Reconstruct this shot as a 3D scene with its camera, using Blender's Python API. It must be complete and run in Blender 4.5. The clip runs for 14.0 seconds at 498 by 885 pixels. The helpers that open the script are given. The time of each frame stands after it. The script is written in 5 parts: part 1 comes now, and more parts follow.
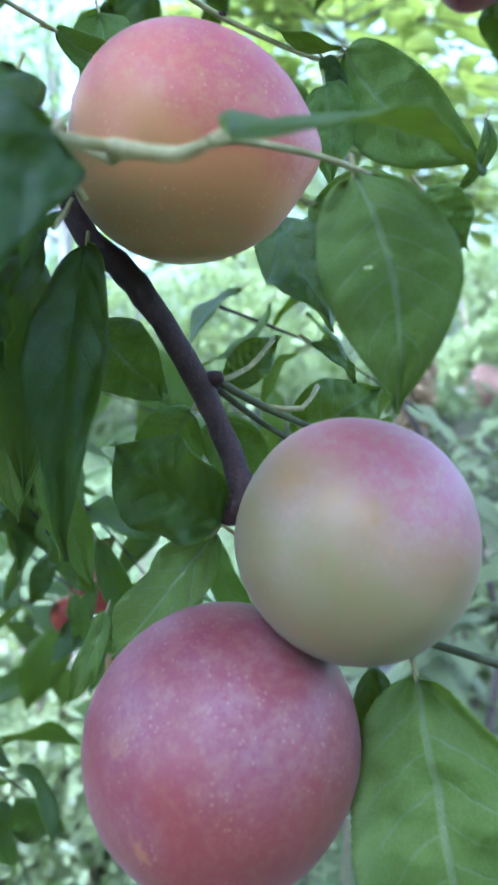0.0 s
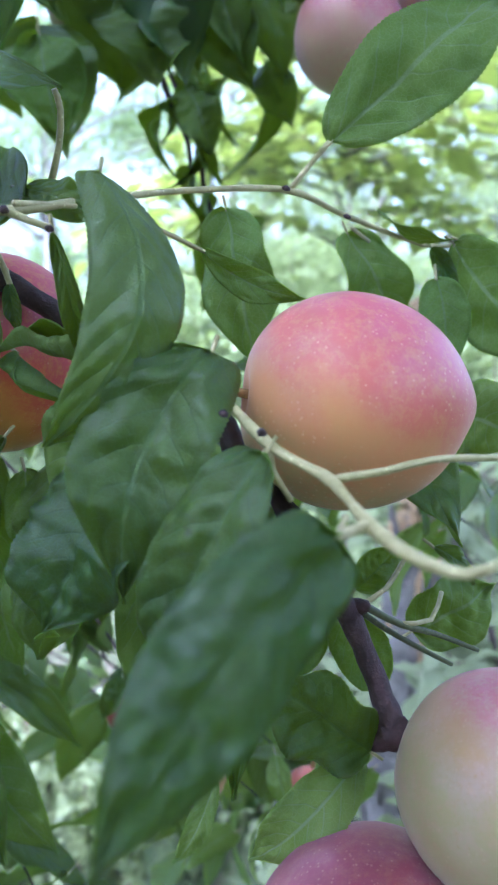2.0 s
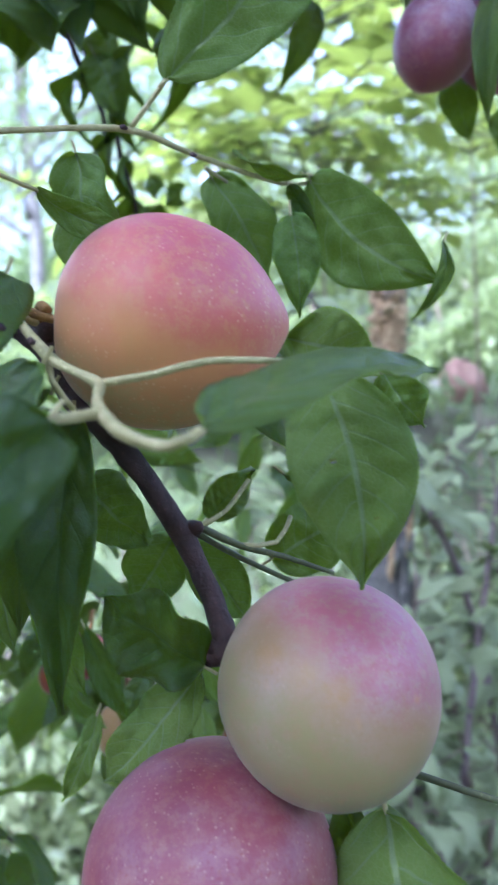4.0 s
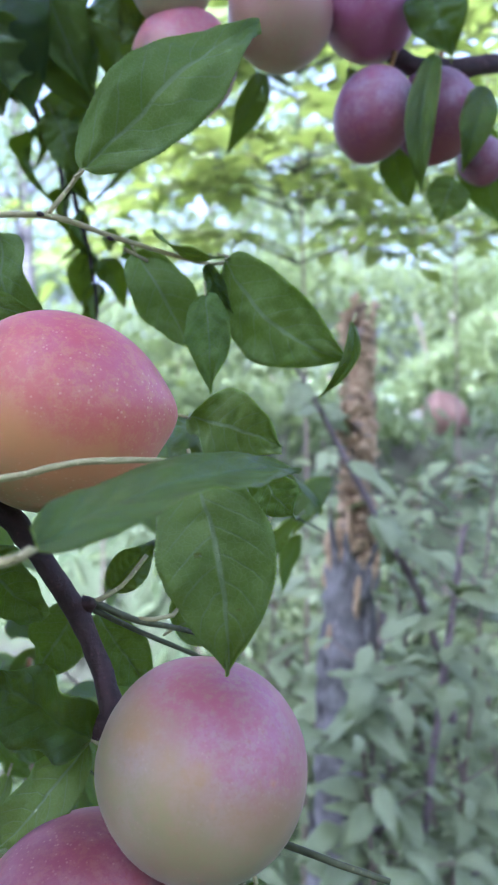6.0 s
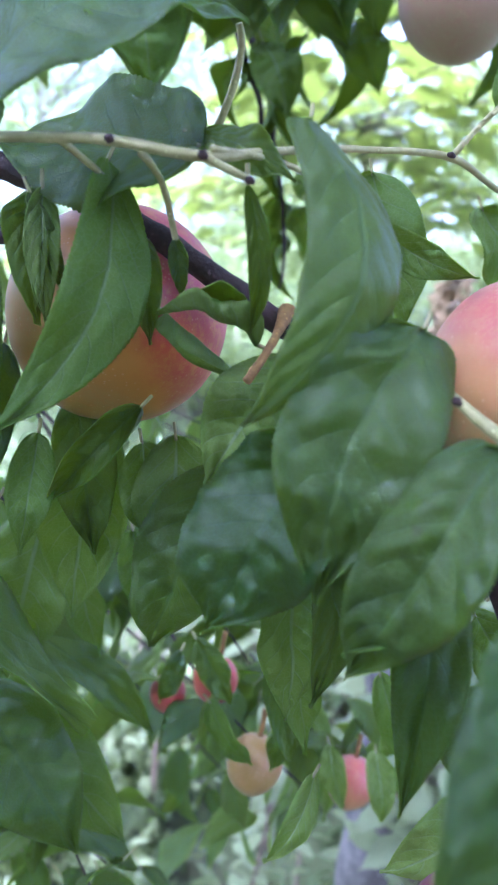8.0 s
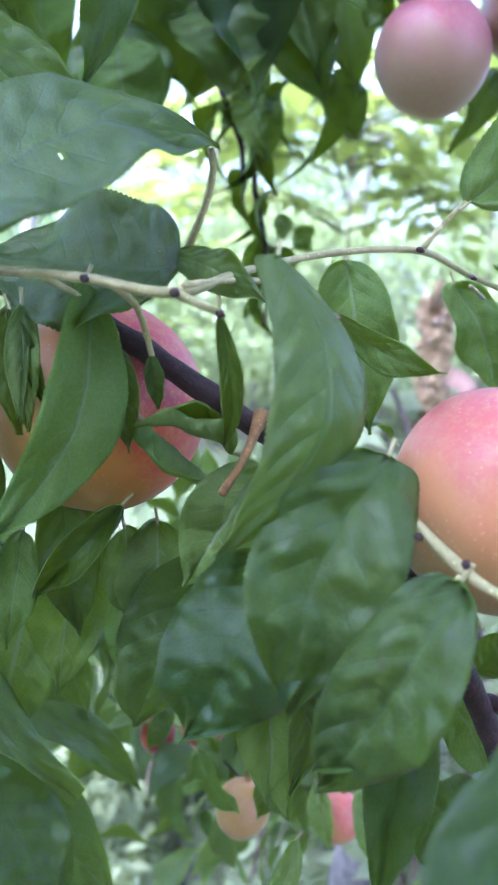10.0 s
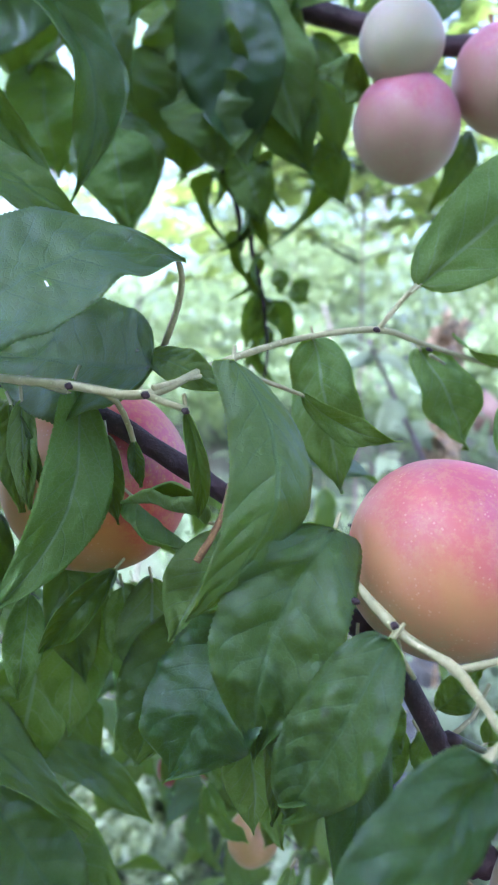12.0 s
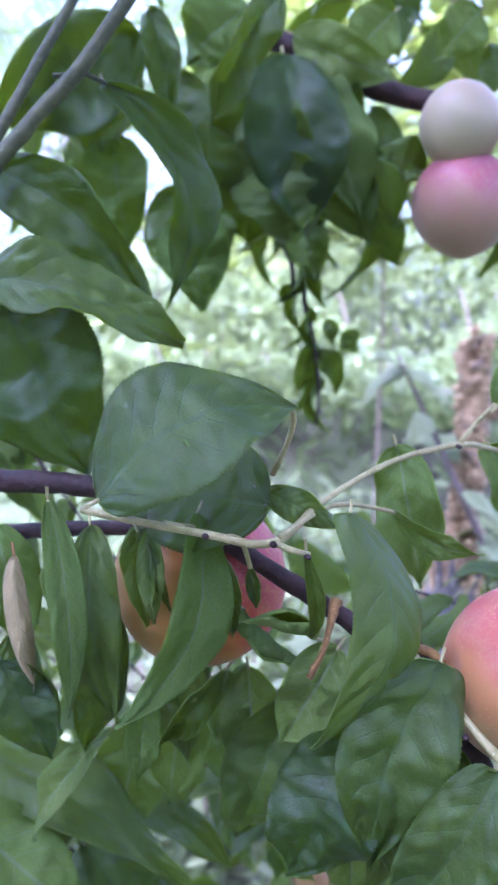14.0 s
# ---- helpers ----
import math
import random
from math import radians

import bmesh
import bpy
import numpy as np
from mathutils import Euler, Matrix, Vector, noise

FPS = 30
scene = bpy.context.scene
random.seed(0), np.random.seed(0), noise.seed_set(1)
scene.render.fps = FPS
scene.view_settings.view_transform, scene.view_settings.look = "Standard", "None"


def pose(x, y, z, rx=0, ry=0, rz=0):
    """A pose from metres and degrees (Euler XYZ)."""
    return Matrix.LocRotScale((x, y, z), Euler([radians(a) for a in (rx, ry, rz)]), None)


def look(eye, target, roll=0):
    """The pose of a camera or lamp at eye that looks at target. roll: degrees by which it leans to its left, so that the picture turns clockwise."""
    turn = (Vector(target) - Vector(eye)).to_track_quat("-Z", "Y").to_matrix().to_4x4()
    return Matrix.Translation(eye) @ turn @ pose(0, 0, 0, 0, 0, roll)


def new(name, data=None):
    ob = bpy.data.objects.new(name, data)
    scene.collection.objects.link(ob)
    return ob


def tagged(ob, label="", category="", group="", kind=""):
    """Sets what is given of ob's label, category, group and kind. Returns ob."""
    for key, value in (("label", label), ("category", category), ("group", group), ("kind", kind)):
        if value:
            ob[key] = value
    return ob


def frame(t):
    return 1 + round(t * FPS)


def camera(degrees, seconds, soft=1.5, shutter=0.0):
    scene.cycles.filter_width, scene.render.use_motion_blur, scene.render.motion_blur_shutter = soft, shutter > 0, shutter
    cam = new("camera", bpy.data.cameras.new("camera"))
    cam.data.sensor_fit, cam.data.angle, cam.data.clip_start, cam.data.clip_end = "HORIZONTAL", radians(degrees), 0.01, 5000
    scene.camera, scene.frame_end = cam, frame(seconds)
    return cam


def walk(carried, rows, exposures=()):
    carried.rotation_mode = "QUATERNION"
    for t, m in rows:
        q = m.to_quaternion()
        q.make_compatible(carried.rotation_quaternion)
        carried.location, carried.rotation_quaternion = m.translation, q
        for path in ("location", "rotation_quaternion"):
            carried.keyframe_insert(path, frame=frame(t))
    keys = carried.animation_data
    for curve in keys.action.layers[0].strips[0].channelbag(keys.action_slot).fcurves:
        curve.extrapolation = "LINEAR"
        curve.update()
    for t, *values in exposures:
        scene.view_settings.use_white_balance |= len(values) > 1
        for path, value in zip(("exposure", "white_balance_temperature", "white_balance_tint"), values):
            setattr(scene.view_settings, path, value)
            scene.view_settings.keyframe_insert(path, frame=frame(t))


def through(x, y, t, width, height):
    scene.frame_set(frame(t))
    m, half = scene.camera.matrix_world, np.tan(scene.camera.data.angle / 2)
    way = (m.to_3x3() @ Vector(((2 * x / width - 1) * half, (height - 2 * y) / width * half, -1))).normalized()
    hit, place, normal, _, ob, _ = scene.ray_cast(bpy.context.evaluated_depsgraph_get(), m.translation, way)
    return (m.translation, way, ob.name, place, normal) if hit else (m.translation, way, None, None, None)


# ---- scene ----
cam = camera(34.2, 14.0, soft=2.0, shutter=0.3)
PATH = [
    (0, (0.0111, -0.00242, 1.40897), (-0.07295, 1.98909, 1.24523), -0.54),
    (0.5, (0.00353, 0.00195, 1.4252), (-0.01763, 1.99625, 1.27584), 1.00),
    (1, (-0.00384, -0.00122, 1.44205), (0.00481, 1.98482, 1.20631), 0.48),
    (1.5, (-0.02887, -0.00777, 1.46326), (-0.01234, 1.98132, 1.25522), 1.18),
    (2, (-0.03266, -0.00958, 1.46813), (-0.05804, 1.98291, 1.29689), 0.89),
    (2.5, (-0.02592, -0.00763, 1.46802), (-0.05351, 1.98456, 1.29355), 0.59),
    (3, (-0.00875, -0.00662, 1.46305), (-0.02622, 1.98175, 1.24837), -0.61),
    (3.5, (-0.0066, -0.01567, 1.46956), (-0.04349, 1.97145, 1.24592), -1.35),
    (4, (0.01257, -0.0145, 1.4511), (-0.01758, 1.97579, 1.25654), -1.78),
    (4.2, (0.01654, -0.01651, 1.44929), (-0.00898, 1.97311, 1.24745), -2.37),
    (6.3, (0.04055, -0.02378, 1.46854), (0.04824, 1.97185, 1.33651), 0.38),
    (6.5, (0.01126, -0.02214, 1.46849), (0.04906, 1.97137, 1.31202), 2.45),
    (7, (-0.03694, -0.00914, 1.46466), (0.04337, 1.97789, 1.25192), 3.82),
    (7.5, (-0.07204, 0.00023, 1.46885), (-0.03043, 1.9847, 1.22357), 4.33),
    (7.7, (-0.07837, 0.00809, 1.46653), (-0.04567, 1.99399, 1.23171), 4.53),
    (9.8, (-0.07984, 0.00401, 1.49057), (0.00404, 1.98536, 1.23133), 4.33),
    (10, (-0.0769, 0.0041, 1.49409), (-0.02183, 1.98801, 1.24696), 3.86),
    (10.5, (-0.05229, -0.00022, 1.49381), (-0.04108, 1.98417, 1.24468), 1.26),
    (11, (-0.03506, -0.01055, 1.48825), (-0.0418, 1.97608, 1.25745), 0.73),
    (11.5, (-0.04297, -0.01811, 1.50151), (-0.05171, 1.97075, 1.29092), 1.10),
    (12, (-0.06247, -0.02144, 1.51077), (-0.08273, 1.96925, 1.31912), 1.71),
    (12.5, (-0.04164, -0.02315, 1.50534), (-0.06146, 1.96868, 1.32585), 1.08),
    (13, (-0.03262, -0.02641, 1.50088), (-0.02101, 1.96277, 1.29344), 1.54),
    (13.5, (-0.07174, -0.03582, 1.53611), (-0.08222, 1.95086, 1.30586), 2.43),
    (14, (-0.09222, -0.0413, 1.55637), (-0.13391, 1.94302, 1.30991), 1.72),
]
EXPOSURES = [(0.0, 2.08, 4330, 10), (1.0, 1.97, 4430, 14), (2.0, 2.14, 4530, 20), (4.0, 1.92, 4580, 20), (6.3, 1.85, 4600, 26), (7.5, 2.3, 4520, 26), (10.0, 2.54, 4560, 27), (11.0, 2.2, 4520, 22), (12.0, 2.32, 4450, 25), (13.0, 2.12, 4500, 23), (14.0, 2.27, 4540, 42)]
walk(cam, [(t, look(eye, target, roll)) for t, eye, target, roll in PATH], EXPOSURES)

# ---------- light ----------
SUN_EL, SUN_AZ = radians(48), radians(-153)
world = bpy.data.worlds.new("sky")
scene.world = world
world.use_nodes = True
wn = world.node_tree.nodes
sky = wn.new("ShaderNodeTexSky")
sky.sky_type, sky.sun_disc = "NISHITA", False
sky.sun_elevation, sky.sun_rotation = SUN_EL, SUN_AZ
sky.air_density, sky.dust_density, sky.ozone_density = 1.0, 6.5, 0.5
wn["Background"].inputs["Strength"].default_value = 0.15
haze = wn.new("ShaderNodeHueSaturation")
haze.inputs["Saturation"].default_value, haze.inputs["Value"].default_value = 0.28, 1.4
world.node_tree.links.new(sky.outputs[0], haze.inputs["Color"])
world.node_tree.links.new(haze.outputs[0], wn["Background"].inputs[0])
sun = new("sun", bpy.data.lights.new("sun", "SUN"))
sun.data.energy, sun.data.angle, sun.data.color = 2.2, radians(12.0), (1.0, 0.96, 0.90)
sun.matrix_world = look((0, 0, 0), (-math.sin(SUN_AZ) * math.cos(SUN_EL), -math.cos(SUN_AZ) * math.cos(SUN_EL), -math.sin(SUN_EL)))
cam.data.dof.use_dof = True
cam.data.dof.focus_distance = 0.215
cam.data.dof.aperture_fstop = 27.0


# ---------- materials ----------
def material(name):
    m = bpy.data.materials.new(name)
    m.use_nodes = True
    nt = m.node_tree
    nt.nodes.clear()
    return m, nt


class Net:
    """Small helper to wire shader nodes."""

    def __init__(self, name):
        self.mat, self.nt = material(name)

    def node(self, kind, **sets):
        n = self.nt.nodes.new(kind)
        for key, value in sets.items():
            if key == "op":
                n.operation = value
            elif key == "blend":
                n.data_type, n.blend_type = "RGBA", value
        return n

    def put(self, socket, value):
        if isinstance(value, bpy.types.NodeSocket):
            self.nt.links.new(value, socket)
        else:
            socket.default_value = value

    def math(self, op, a, b=0.0, c=None):
        n = self.node("ShaderNodeMath", op=op)
        self.put(n.inputs[0], a)
        self.put(n.inputs[1], b)
        if c is not None:
            self.put(n.inputs[2], c)
        return n.outputs[0]

    def mix(self, fac, a, b, blend="MIX"):
        n = self.node("ShaderNodeMix", blend=blend)
        self.put(n.inputs[0], fac)
        for sock, v in ((n.inputs[6], a), (n.inputs[7], b)):
            self.put(sock, (*v, 1) if isinstance(v, tuple) and len(v) == 3 else v)
        return n.outputs[2]

    def ramp(self, fac, lo, hi, smooth=True):
        n = self.node("ShaderNodeMapRange")
        n.interpolation_type = "SMOOTHSTEP" if smooth else "LINEAR"
        self.put(n.inputs[0], fac)
        n.inputs[1].default_value, n.inputs[2].default_value = lo, hi
        return n.outputs[0]

    def coords(self, kind="Object"):
        return self.node("ShaderNodeTexCoord").outputs[kind]

    def noise(self, vec, scale, detail=3.0, rough=0.55):
        n = self.node("ShaderNodeTexNoise")
        self.put(n.inputs["Vector"], vec)
        n.inputs["Scale"].default_value, n.inputs["Detail"].default_value, n.inputs["Roughness"].default_value = scale, detail, rough
        return n.outputs[0]

    def voronoi(self, vec, scale, feature="F1"):
        n = self.node("ShaderNodeTexVoronoi")
        n.feature = feature
        self.put(n.inputs["Vector"], vec)
        n.inputs["Scale"].default_value = scale
        return n.outputs["Distance"]

    def xyz(self, vec):
        n = self.node("ShaderNodeSeparateXYZ")
        self.put(n.inputs[0], vec)
        return n.outputs

    def bump(self, height, strength, distance):
        n = self.node("ShaderNodeBump")
        self.put(n.inputs["Height"], height)
        n.inputs["Strength"].default_value, n.inputs["Distance"].default_value = strength, distance
        return n.outputs[0]

    def principled(self, colour, rough=0.5, normal=None, **extra):
        n = self.node("ShaderNodeBsdfPrincipled")
        self.put(n.inputs["Base Color"], (*colour, 1) if isinstance(colour, tuple) and len(colour) == 3 else colour)
        self.put(n.inputs["Roughness"], rough)
        if normal is not None:
            self.put(n.inputs["Normal"], normal)
        for key, value in extra.items():
            self.put(n.inputs[key.replace("_", " ")], value)
        return n.outputs[0]

    def done(self, shader, see_through=0.0, through_colour=None):
        out = self.node("ShaderNodeOutputMaterial")
        if see_through:
            tr = self.node("ShaderNodeBsdfTranslucent")
            self.put(tr.inputs[0], through_colour)
            m = self.node("ShaderNodeMixShader")
            m.inputs[0].default_value = see_through
            self.nt.links.new(shader, m.inputs[1])
            self.nt.links.new(tr.outputs[0], m.inputs[2])
            shader = m.outputs[0]
        self.nt.links.new(shader, out.inputs[0])
        return self.mat


def leaf_material(name, dark, light, vein, rough, through, see, blister=1.0, spots=0.0, shine=0.5, show=0.45):
    """A veined leaf face: midrib and arching side veins follow the blade's own length (u) and half width (v)."""
    n = Net(name)
    uv = n.xyz(n.coords("UV"))
    obj = n.coords("Object")
    rnd = n.node("ShaderNodeObjectInfo").outputs["Random"]
    across = n.math("SUBTRACT", uv[1], 0.5)
    half = n.math("ABSOLUTE", across)
    wob = n.math("SUBTRACT", n.noise(obj, 60.0, 3.0), 0.5)
    arch = n.math("MULTIPLY", n.math("POWER", n.math("MULTIPLY", half, 2.0), 1.3), VEIN_ARCH)
    slant = n.math("MULTIPLY", n.math("SUBTRACT", uv[0], arch), VEINS)
    slant = n.math("ADD", slant, n.math("MULTIPLY", n.math("GREATER_THAN", across, 0.0), 0.35))
    slant = n.math("ADD", slant, n.math("MULTIPLY", wob, 0.7))
    tri = n.math("ABSOLUTE", n.math("SUBTRACT", n.math("FRACT", slant), 0.5))
    side = n.math("MULTIPLY", n.ramp(tri, 0.075, 0.0), n.ramp(half, 0.5, 0.30))
    rib = n.ramp(half, 0.036, 0.010)
    veins = n.math("MAXIMUM", n.math("MULTIPLY", side, 0.6), rib)
    pale = n.math("MULTIPLY", n.math("ADD", n.math("MULTIPLY", rnd, 0.65), 0.35), show)
    fine = n.voronoi(obj, 620.0, "DISTANCE_TO_EDGE")
    net = n.ramp(fine, 0.10, 0.0)
    tone = n.math("ADD", n.math("MULTIPLY", n.noise(obj, 55.0, 5.0, 0.65), 0.8), n.math("MULTIPLY", rnd, 0.7))
    col = n.mix(n.ramp(tone, 0.35, 1.05), dark, light)
    col = n.mix(n.math("MULTIPLY", n.ramp(n.noise(obj, 900.0, 3.0, 0.7), 0.45, 0.75), 0.22), col, tuple(1.7 * c for c in light))
    col = n.mix(n.math("MULTIPLY", net, 0.13), col, vein)
    col = n.mix(n.math("MULTIPLY", veins, pale), col, vein)
    if spots:
        blot = n.ramp(n.noise(obj, 230.0, 2.0), 0.70, 0.74)
        blot = n.math("MULTIPLY", blot, n.ramp(n.noise(obj, 40.0, 1.0), 0.54, 0.64))
        col = n.mix(n.math("MULTIPLY", blot, spots), col, (0.035, 0.02, 0.008))
    pillow = n.math("MULTIPLY", n.ramp(tri, 0.0, 0.5), n.ramp(half, 0.0, 0.2))
    swell = n.math("ADD", n.math("MULTIPLY", n.noise(obj, 240.0, 5.0, 0.6), 0.7), n.math("MULTIPLY", pillow, 0.32))
    swell = n.math("SUBTRACT", swell, n.math("MULTIPLY", veins, 0.30))
    swell = n.math("SUBTRACT", swell, n.math("MULTIPLY", net, 0.10))
    nor = n.bump(swell, 0.7 * blister, 0.0013)
    gl = n.math("ADD", rough, n.math("MULTIPLY", n.noise(obj, 130.0, 5.0, 0.7), 0.22))
    return n.done(n.principled(col, gl, nor, Specular_IOR_Level=shine, Coat_Weight=0.7 * shine, Coat_Roughness=0.34, Coat_IOR=1.55), see, n.mix(n.math("MULTIPLY", veins, 0.5), (*through, 1), tuple(0.6 * c for c in through)))


VEINS, VEIN_ARCH = 7.5, 0.22
LEAF_TOP = leaf_material("leaf_top_face", (0.014, 0.049, 0.008), (0.089, 0.143, 0.016), (0.18, 0.28, 0.08), 0.30, (0.54, 0.58, 0.02), 0.40, 1.4, 0.5, 0.45, 0.55)
LEAF_UNDER = leaf_material("leaf_under_face", (0.110, 0.185, 0.035), (0.220, 0.290, 0.080), (0.50, 0.56, 0.30), 0.50, (0.44, 0.60, 0.015), 0.45, 1.1, 0.6, 0.15, 0.75)
LEAF_DRY = leaf_material("dry_leaf_face", (0.36, 0.26, 0.10), (0.58, 0.46, 0.22), (0.62, 0.52, 0.30), 0.7, (0.5, 0.38, 0.14), 0.3)


def plum_material(name, pale, warm, blush, deep, level, side=(9.0, 0.0, 26.0), dusty=0.34, marks=(), dotty=0.25):
    """Plum skin: pale base, blush on the sun side, pale dots and a dusty bloom."""
    n = Net(name)
    obj = n.coords("Object")
    p = n.xyz(obj)
    cloud = n.noise(obj, 85.0, 6.0, 0.68)
    big = n.noise(obj, 26.0, 3.0)
    h = n.math("ADD", n.math("MULTIPLY", p[2], side[2]), n.math("MULTIPLY", p[0], side[0]))
    h = n.math("ADD", h, n.math("MULTIPLY", p[1], side[1]))
    h = n.math("ADD", h, n.math("MULTIPLY", n.math("SUBTRACT", cloud, 0.5), 0.9))
    h = n.math("ADD", h, n.math("MULTIPLY", n.math("SUBTRACT", big, 0.5), 0.7))
    h = n.math("ADD", h, level)
    col = n.mix(n.ramp(h, -0.8, -0.05), pale, warm)
    col = n.mix(n.ramp(h, -0.2, 0.45), col, blush)
    col = n.mix(n.ramp(h, 0.4, 1.1), col, deep)
    streak = n.noise(obj, 320.0, 6.0, 0.8)
    col = n.mix(n.math("MULTIPLY", n.ramp(streak, 0.44, 0.62), 0.55), col, warm)
    dots = n.ramp(n.voronoi(obj, 640.0), 0.26, 0.10)
    dots = n.math("MULTIPLY", dots, n.ramp(n.noise(obj, 60.0, 3.0), 0.38, 0.58))
    col = n.mix(n.math("MULTIPLY", dots, dotty), col, (0.80, 0.58, 0.36))
    scar = n.math("MULTIPLY", n.ramp(n.noise(obj, 75.0, 3.0), 0.62, 0.70), n.ramp(p[2], 0.022, 0.0))
    col = n.mix(n.math("MULTIPLY", scar, 0.45), col, (0.55, 0.27, 0.06))
    for x, y, z, r in marks:
        d = n.node("ShaderNodeVectorMath", op="DISTANCE")
        n.put(d.inputs[0], obj)
        d.inputs[1].default_value = (x, y, z)
        wob = n.math("ADD", d.outputs["Value"], n.math("MULTIPLY", n.math("SUBTRACT", n.noise(obj, 160.0, 3.0), 0.5), r * 1.6))
        col = n.mix(n.math("MULTIPLY", n.ramp(wob, 1.25 * r, r * 0.3), 0.5), col, (0.38, 0.22, 0.07))
    dust = n.math("MULTIPLY", n.ramp(n.noise(obj, 40.0, 6.0, 0.7), 0.34, 0.72), dusty)
    dust = n.math("MULTIPLY", dust, n.ramp(p[2], -0.028, 0.02))
    dust = n.math("MULTIPLY", dust, n.ramp(n.noise(obj, 900.0, 2.0), 0.1, 0.55))
    col = n.mix(dust, col, (0.56, 0.50, 0.60))
    nor = n.bump(n.noise(obj, 420.0, 3.0), 0.06, 0.0004)
    rough = n.math("ADD", 0.40, n.math("MULTIPLY", dust, 0.6))
    return n.done(n.principled(col, rough, nor, Specular_IOR_Level=0.5, Subsurface_Weight=0.10, Subsurface_Radius=(0.006, 0.0025, 0.0015), Subsurface_Scale=0.5, Sheen_Weight=0.12, Sheen_Roughness=0.4, Sheen_Tint=(0.8, 0.75, 1.0, 1)))


SKIN_HALF = plum_material("plum_skin_half_blushed", (0.44, 0.30, 0.11), (0.56, 0.255, 0.085), (0.53, 0.125, 0.085), (0.50, 0.100, 0.135), 0.14, (15.0, 0.0, 36.0), 0.13, ((-0.0209, -0.014, -0.0015, 0.0035),), 0.36)
SKIN_PALE = plum_material("plum_skin_pale", (0.31, 0.250, 0.105), (0.35, 0.215, 0.100), (0.38, 0.110, 0.130), (0.33, 0.072, 0.165), -0.56, (24.0, 0.0, 46.0), 0.26, ((-0.0137, -0.015, 0.0137, 0.0035), (0.0003, -0.0235, 0.0098, 0.0035), (-0.007, -0.021, 0.011, 0.003)), 0.10)
SKIN_RED = plum_material("plum_skin_red", (0.34, 0.13, 0.07), (0.31, 0.105, 0.065), (0.275, 0.060, 0.056), (0.25, 0.055, 0.082), 0.60, (-9.0, 0.0, 14.0), 0.20)
SKIN_DUSK = plum_material("plum_skin_dusky", (0.40, 0.275, 0.160), (0.42, 0.22, 0.15), (0.42, 0.11, 0.13), (0.38, 0.06, 0.14), -0.05, (5.0, 0.0, 42.0), 0.18)
SKIN_MAUVE = plum_material("plum_skin_mauve", (0.30, 0.14, 0.15), (0.30, 0.10, 0.14), (0.30, 0.07, 0.16), (0.27, 0.055, 0.17), 0.5, (5.0, 0.0, 22.0), 0.55)
SKIN_DARK = plum_material("plum_skin_dark_red", (0.36, 0.14, 0.06), (0.28, 0.08, 0.07), (0.21, 0.045, 0.09), (0.19, 0.045, 0.14), 0.40, (-10.0, 0.0, 16.0), 0.6)
SKIN_GREEN = plum_material("plum_skin_green", (0.42, 0.375, 0.20), (0.43, 0.34, 0.20), (0.41, 0.25, 0.19), (0.38, 0.18, 0.18), -0.6, (-9.0, 0.0, 30.0), 0.2)
SKIN_OLIVE = plum_material("plum_skin_olive", (0.26, 0.22, 0.06), (0.30, 0.22, 0.06), (0.36, 0.18, 0.05), (0.36, 0.12, 0.06), -0.3, (6.0, 0.0, 16.0), 0.2)
SKIN_AMBER = plum_material("plum_skin_amber", (0.48, 0.27, 0.05), (0.54, 0.23, 0.03), (0.50, 0.07, 0.04), (0.46, 0.06, 0.10), -0.15, (38.0, 0.0, 22.0), 0.08)
SKIN_SCARLET = plum_material("plum_skin_scarlet", (0.42, 0.13, 0.03), (0.42, 0.09, 0.03), (0.38, 0.03, 0.03), (0.33, 0.025, 0.05), 0.15, (30.0, 0.0, 10.0), 0.1)
SKIN_SAND = plum_material("plum_skin_sandy", (0.30, 0.22, 0.05), (0.38, 0.22, 0.04), (0.42, 0.19, 0.04), (0.42, 0.13, 0.05), -0.1, (12.0, 0.0, 12.0), 0.2)


def bark_material(name, dark, light, scale, rough=0.6, relief=0.5):
    n = Net(name)
    obj = n.coords("Object")
    a = n.noise(obj, scale, 6.0, 0.65)
    b = n.noise(obj, scale * 0.18, 3.0)
    col = n.mix(n.ramp(n.math("ADD", n.math("MULTIPLY", a, 0.7), n.math("MULTIPLY", b, 0.4)), 0.35, 0.8), dark, light)
    pores = n.ramp(n.voronoi(obj, scale * 1.6), 0.2, 0.1)
    col = n.mix(n.math("MULTIPLY", pores, 0.3), col, tuple(min(1, 2.2 * c) for c in light))
    return n.done(n.principled(col, rough, n.bump(a, relief, 0.6 / scale)))


BARK = bark_material("plum_bark", (0.020, 0.008, 0.007), (0.066, 0.029, 0.026), 260.0, 0.6, 0.6)
TWIG = bark_material("green_twig", (0.33, 0.29, 0.11), (0.52, 0.46, 0.22), 300.0, 0.5, 0.3)
SHOOT = bark_material("leafy_shoot", (0.055, 0.060, 0.020), (0.12, 0.125, 0.045), 240.0, 0.5, 0.3)
SPUR = bark_material("spur_bark", (0.17, 0.085, 0.025), (0.42, 0.23, 0.06), 300.0, 0.7, 0.5)


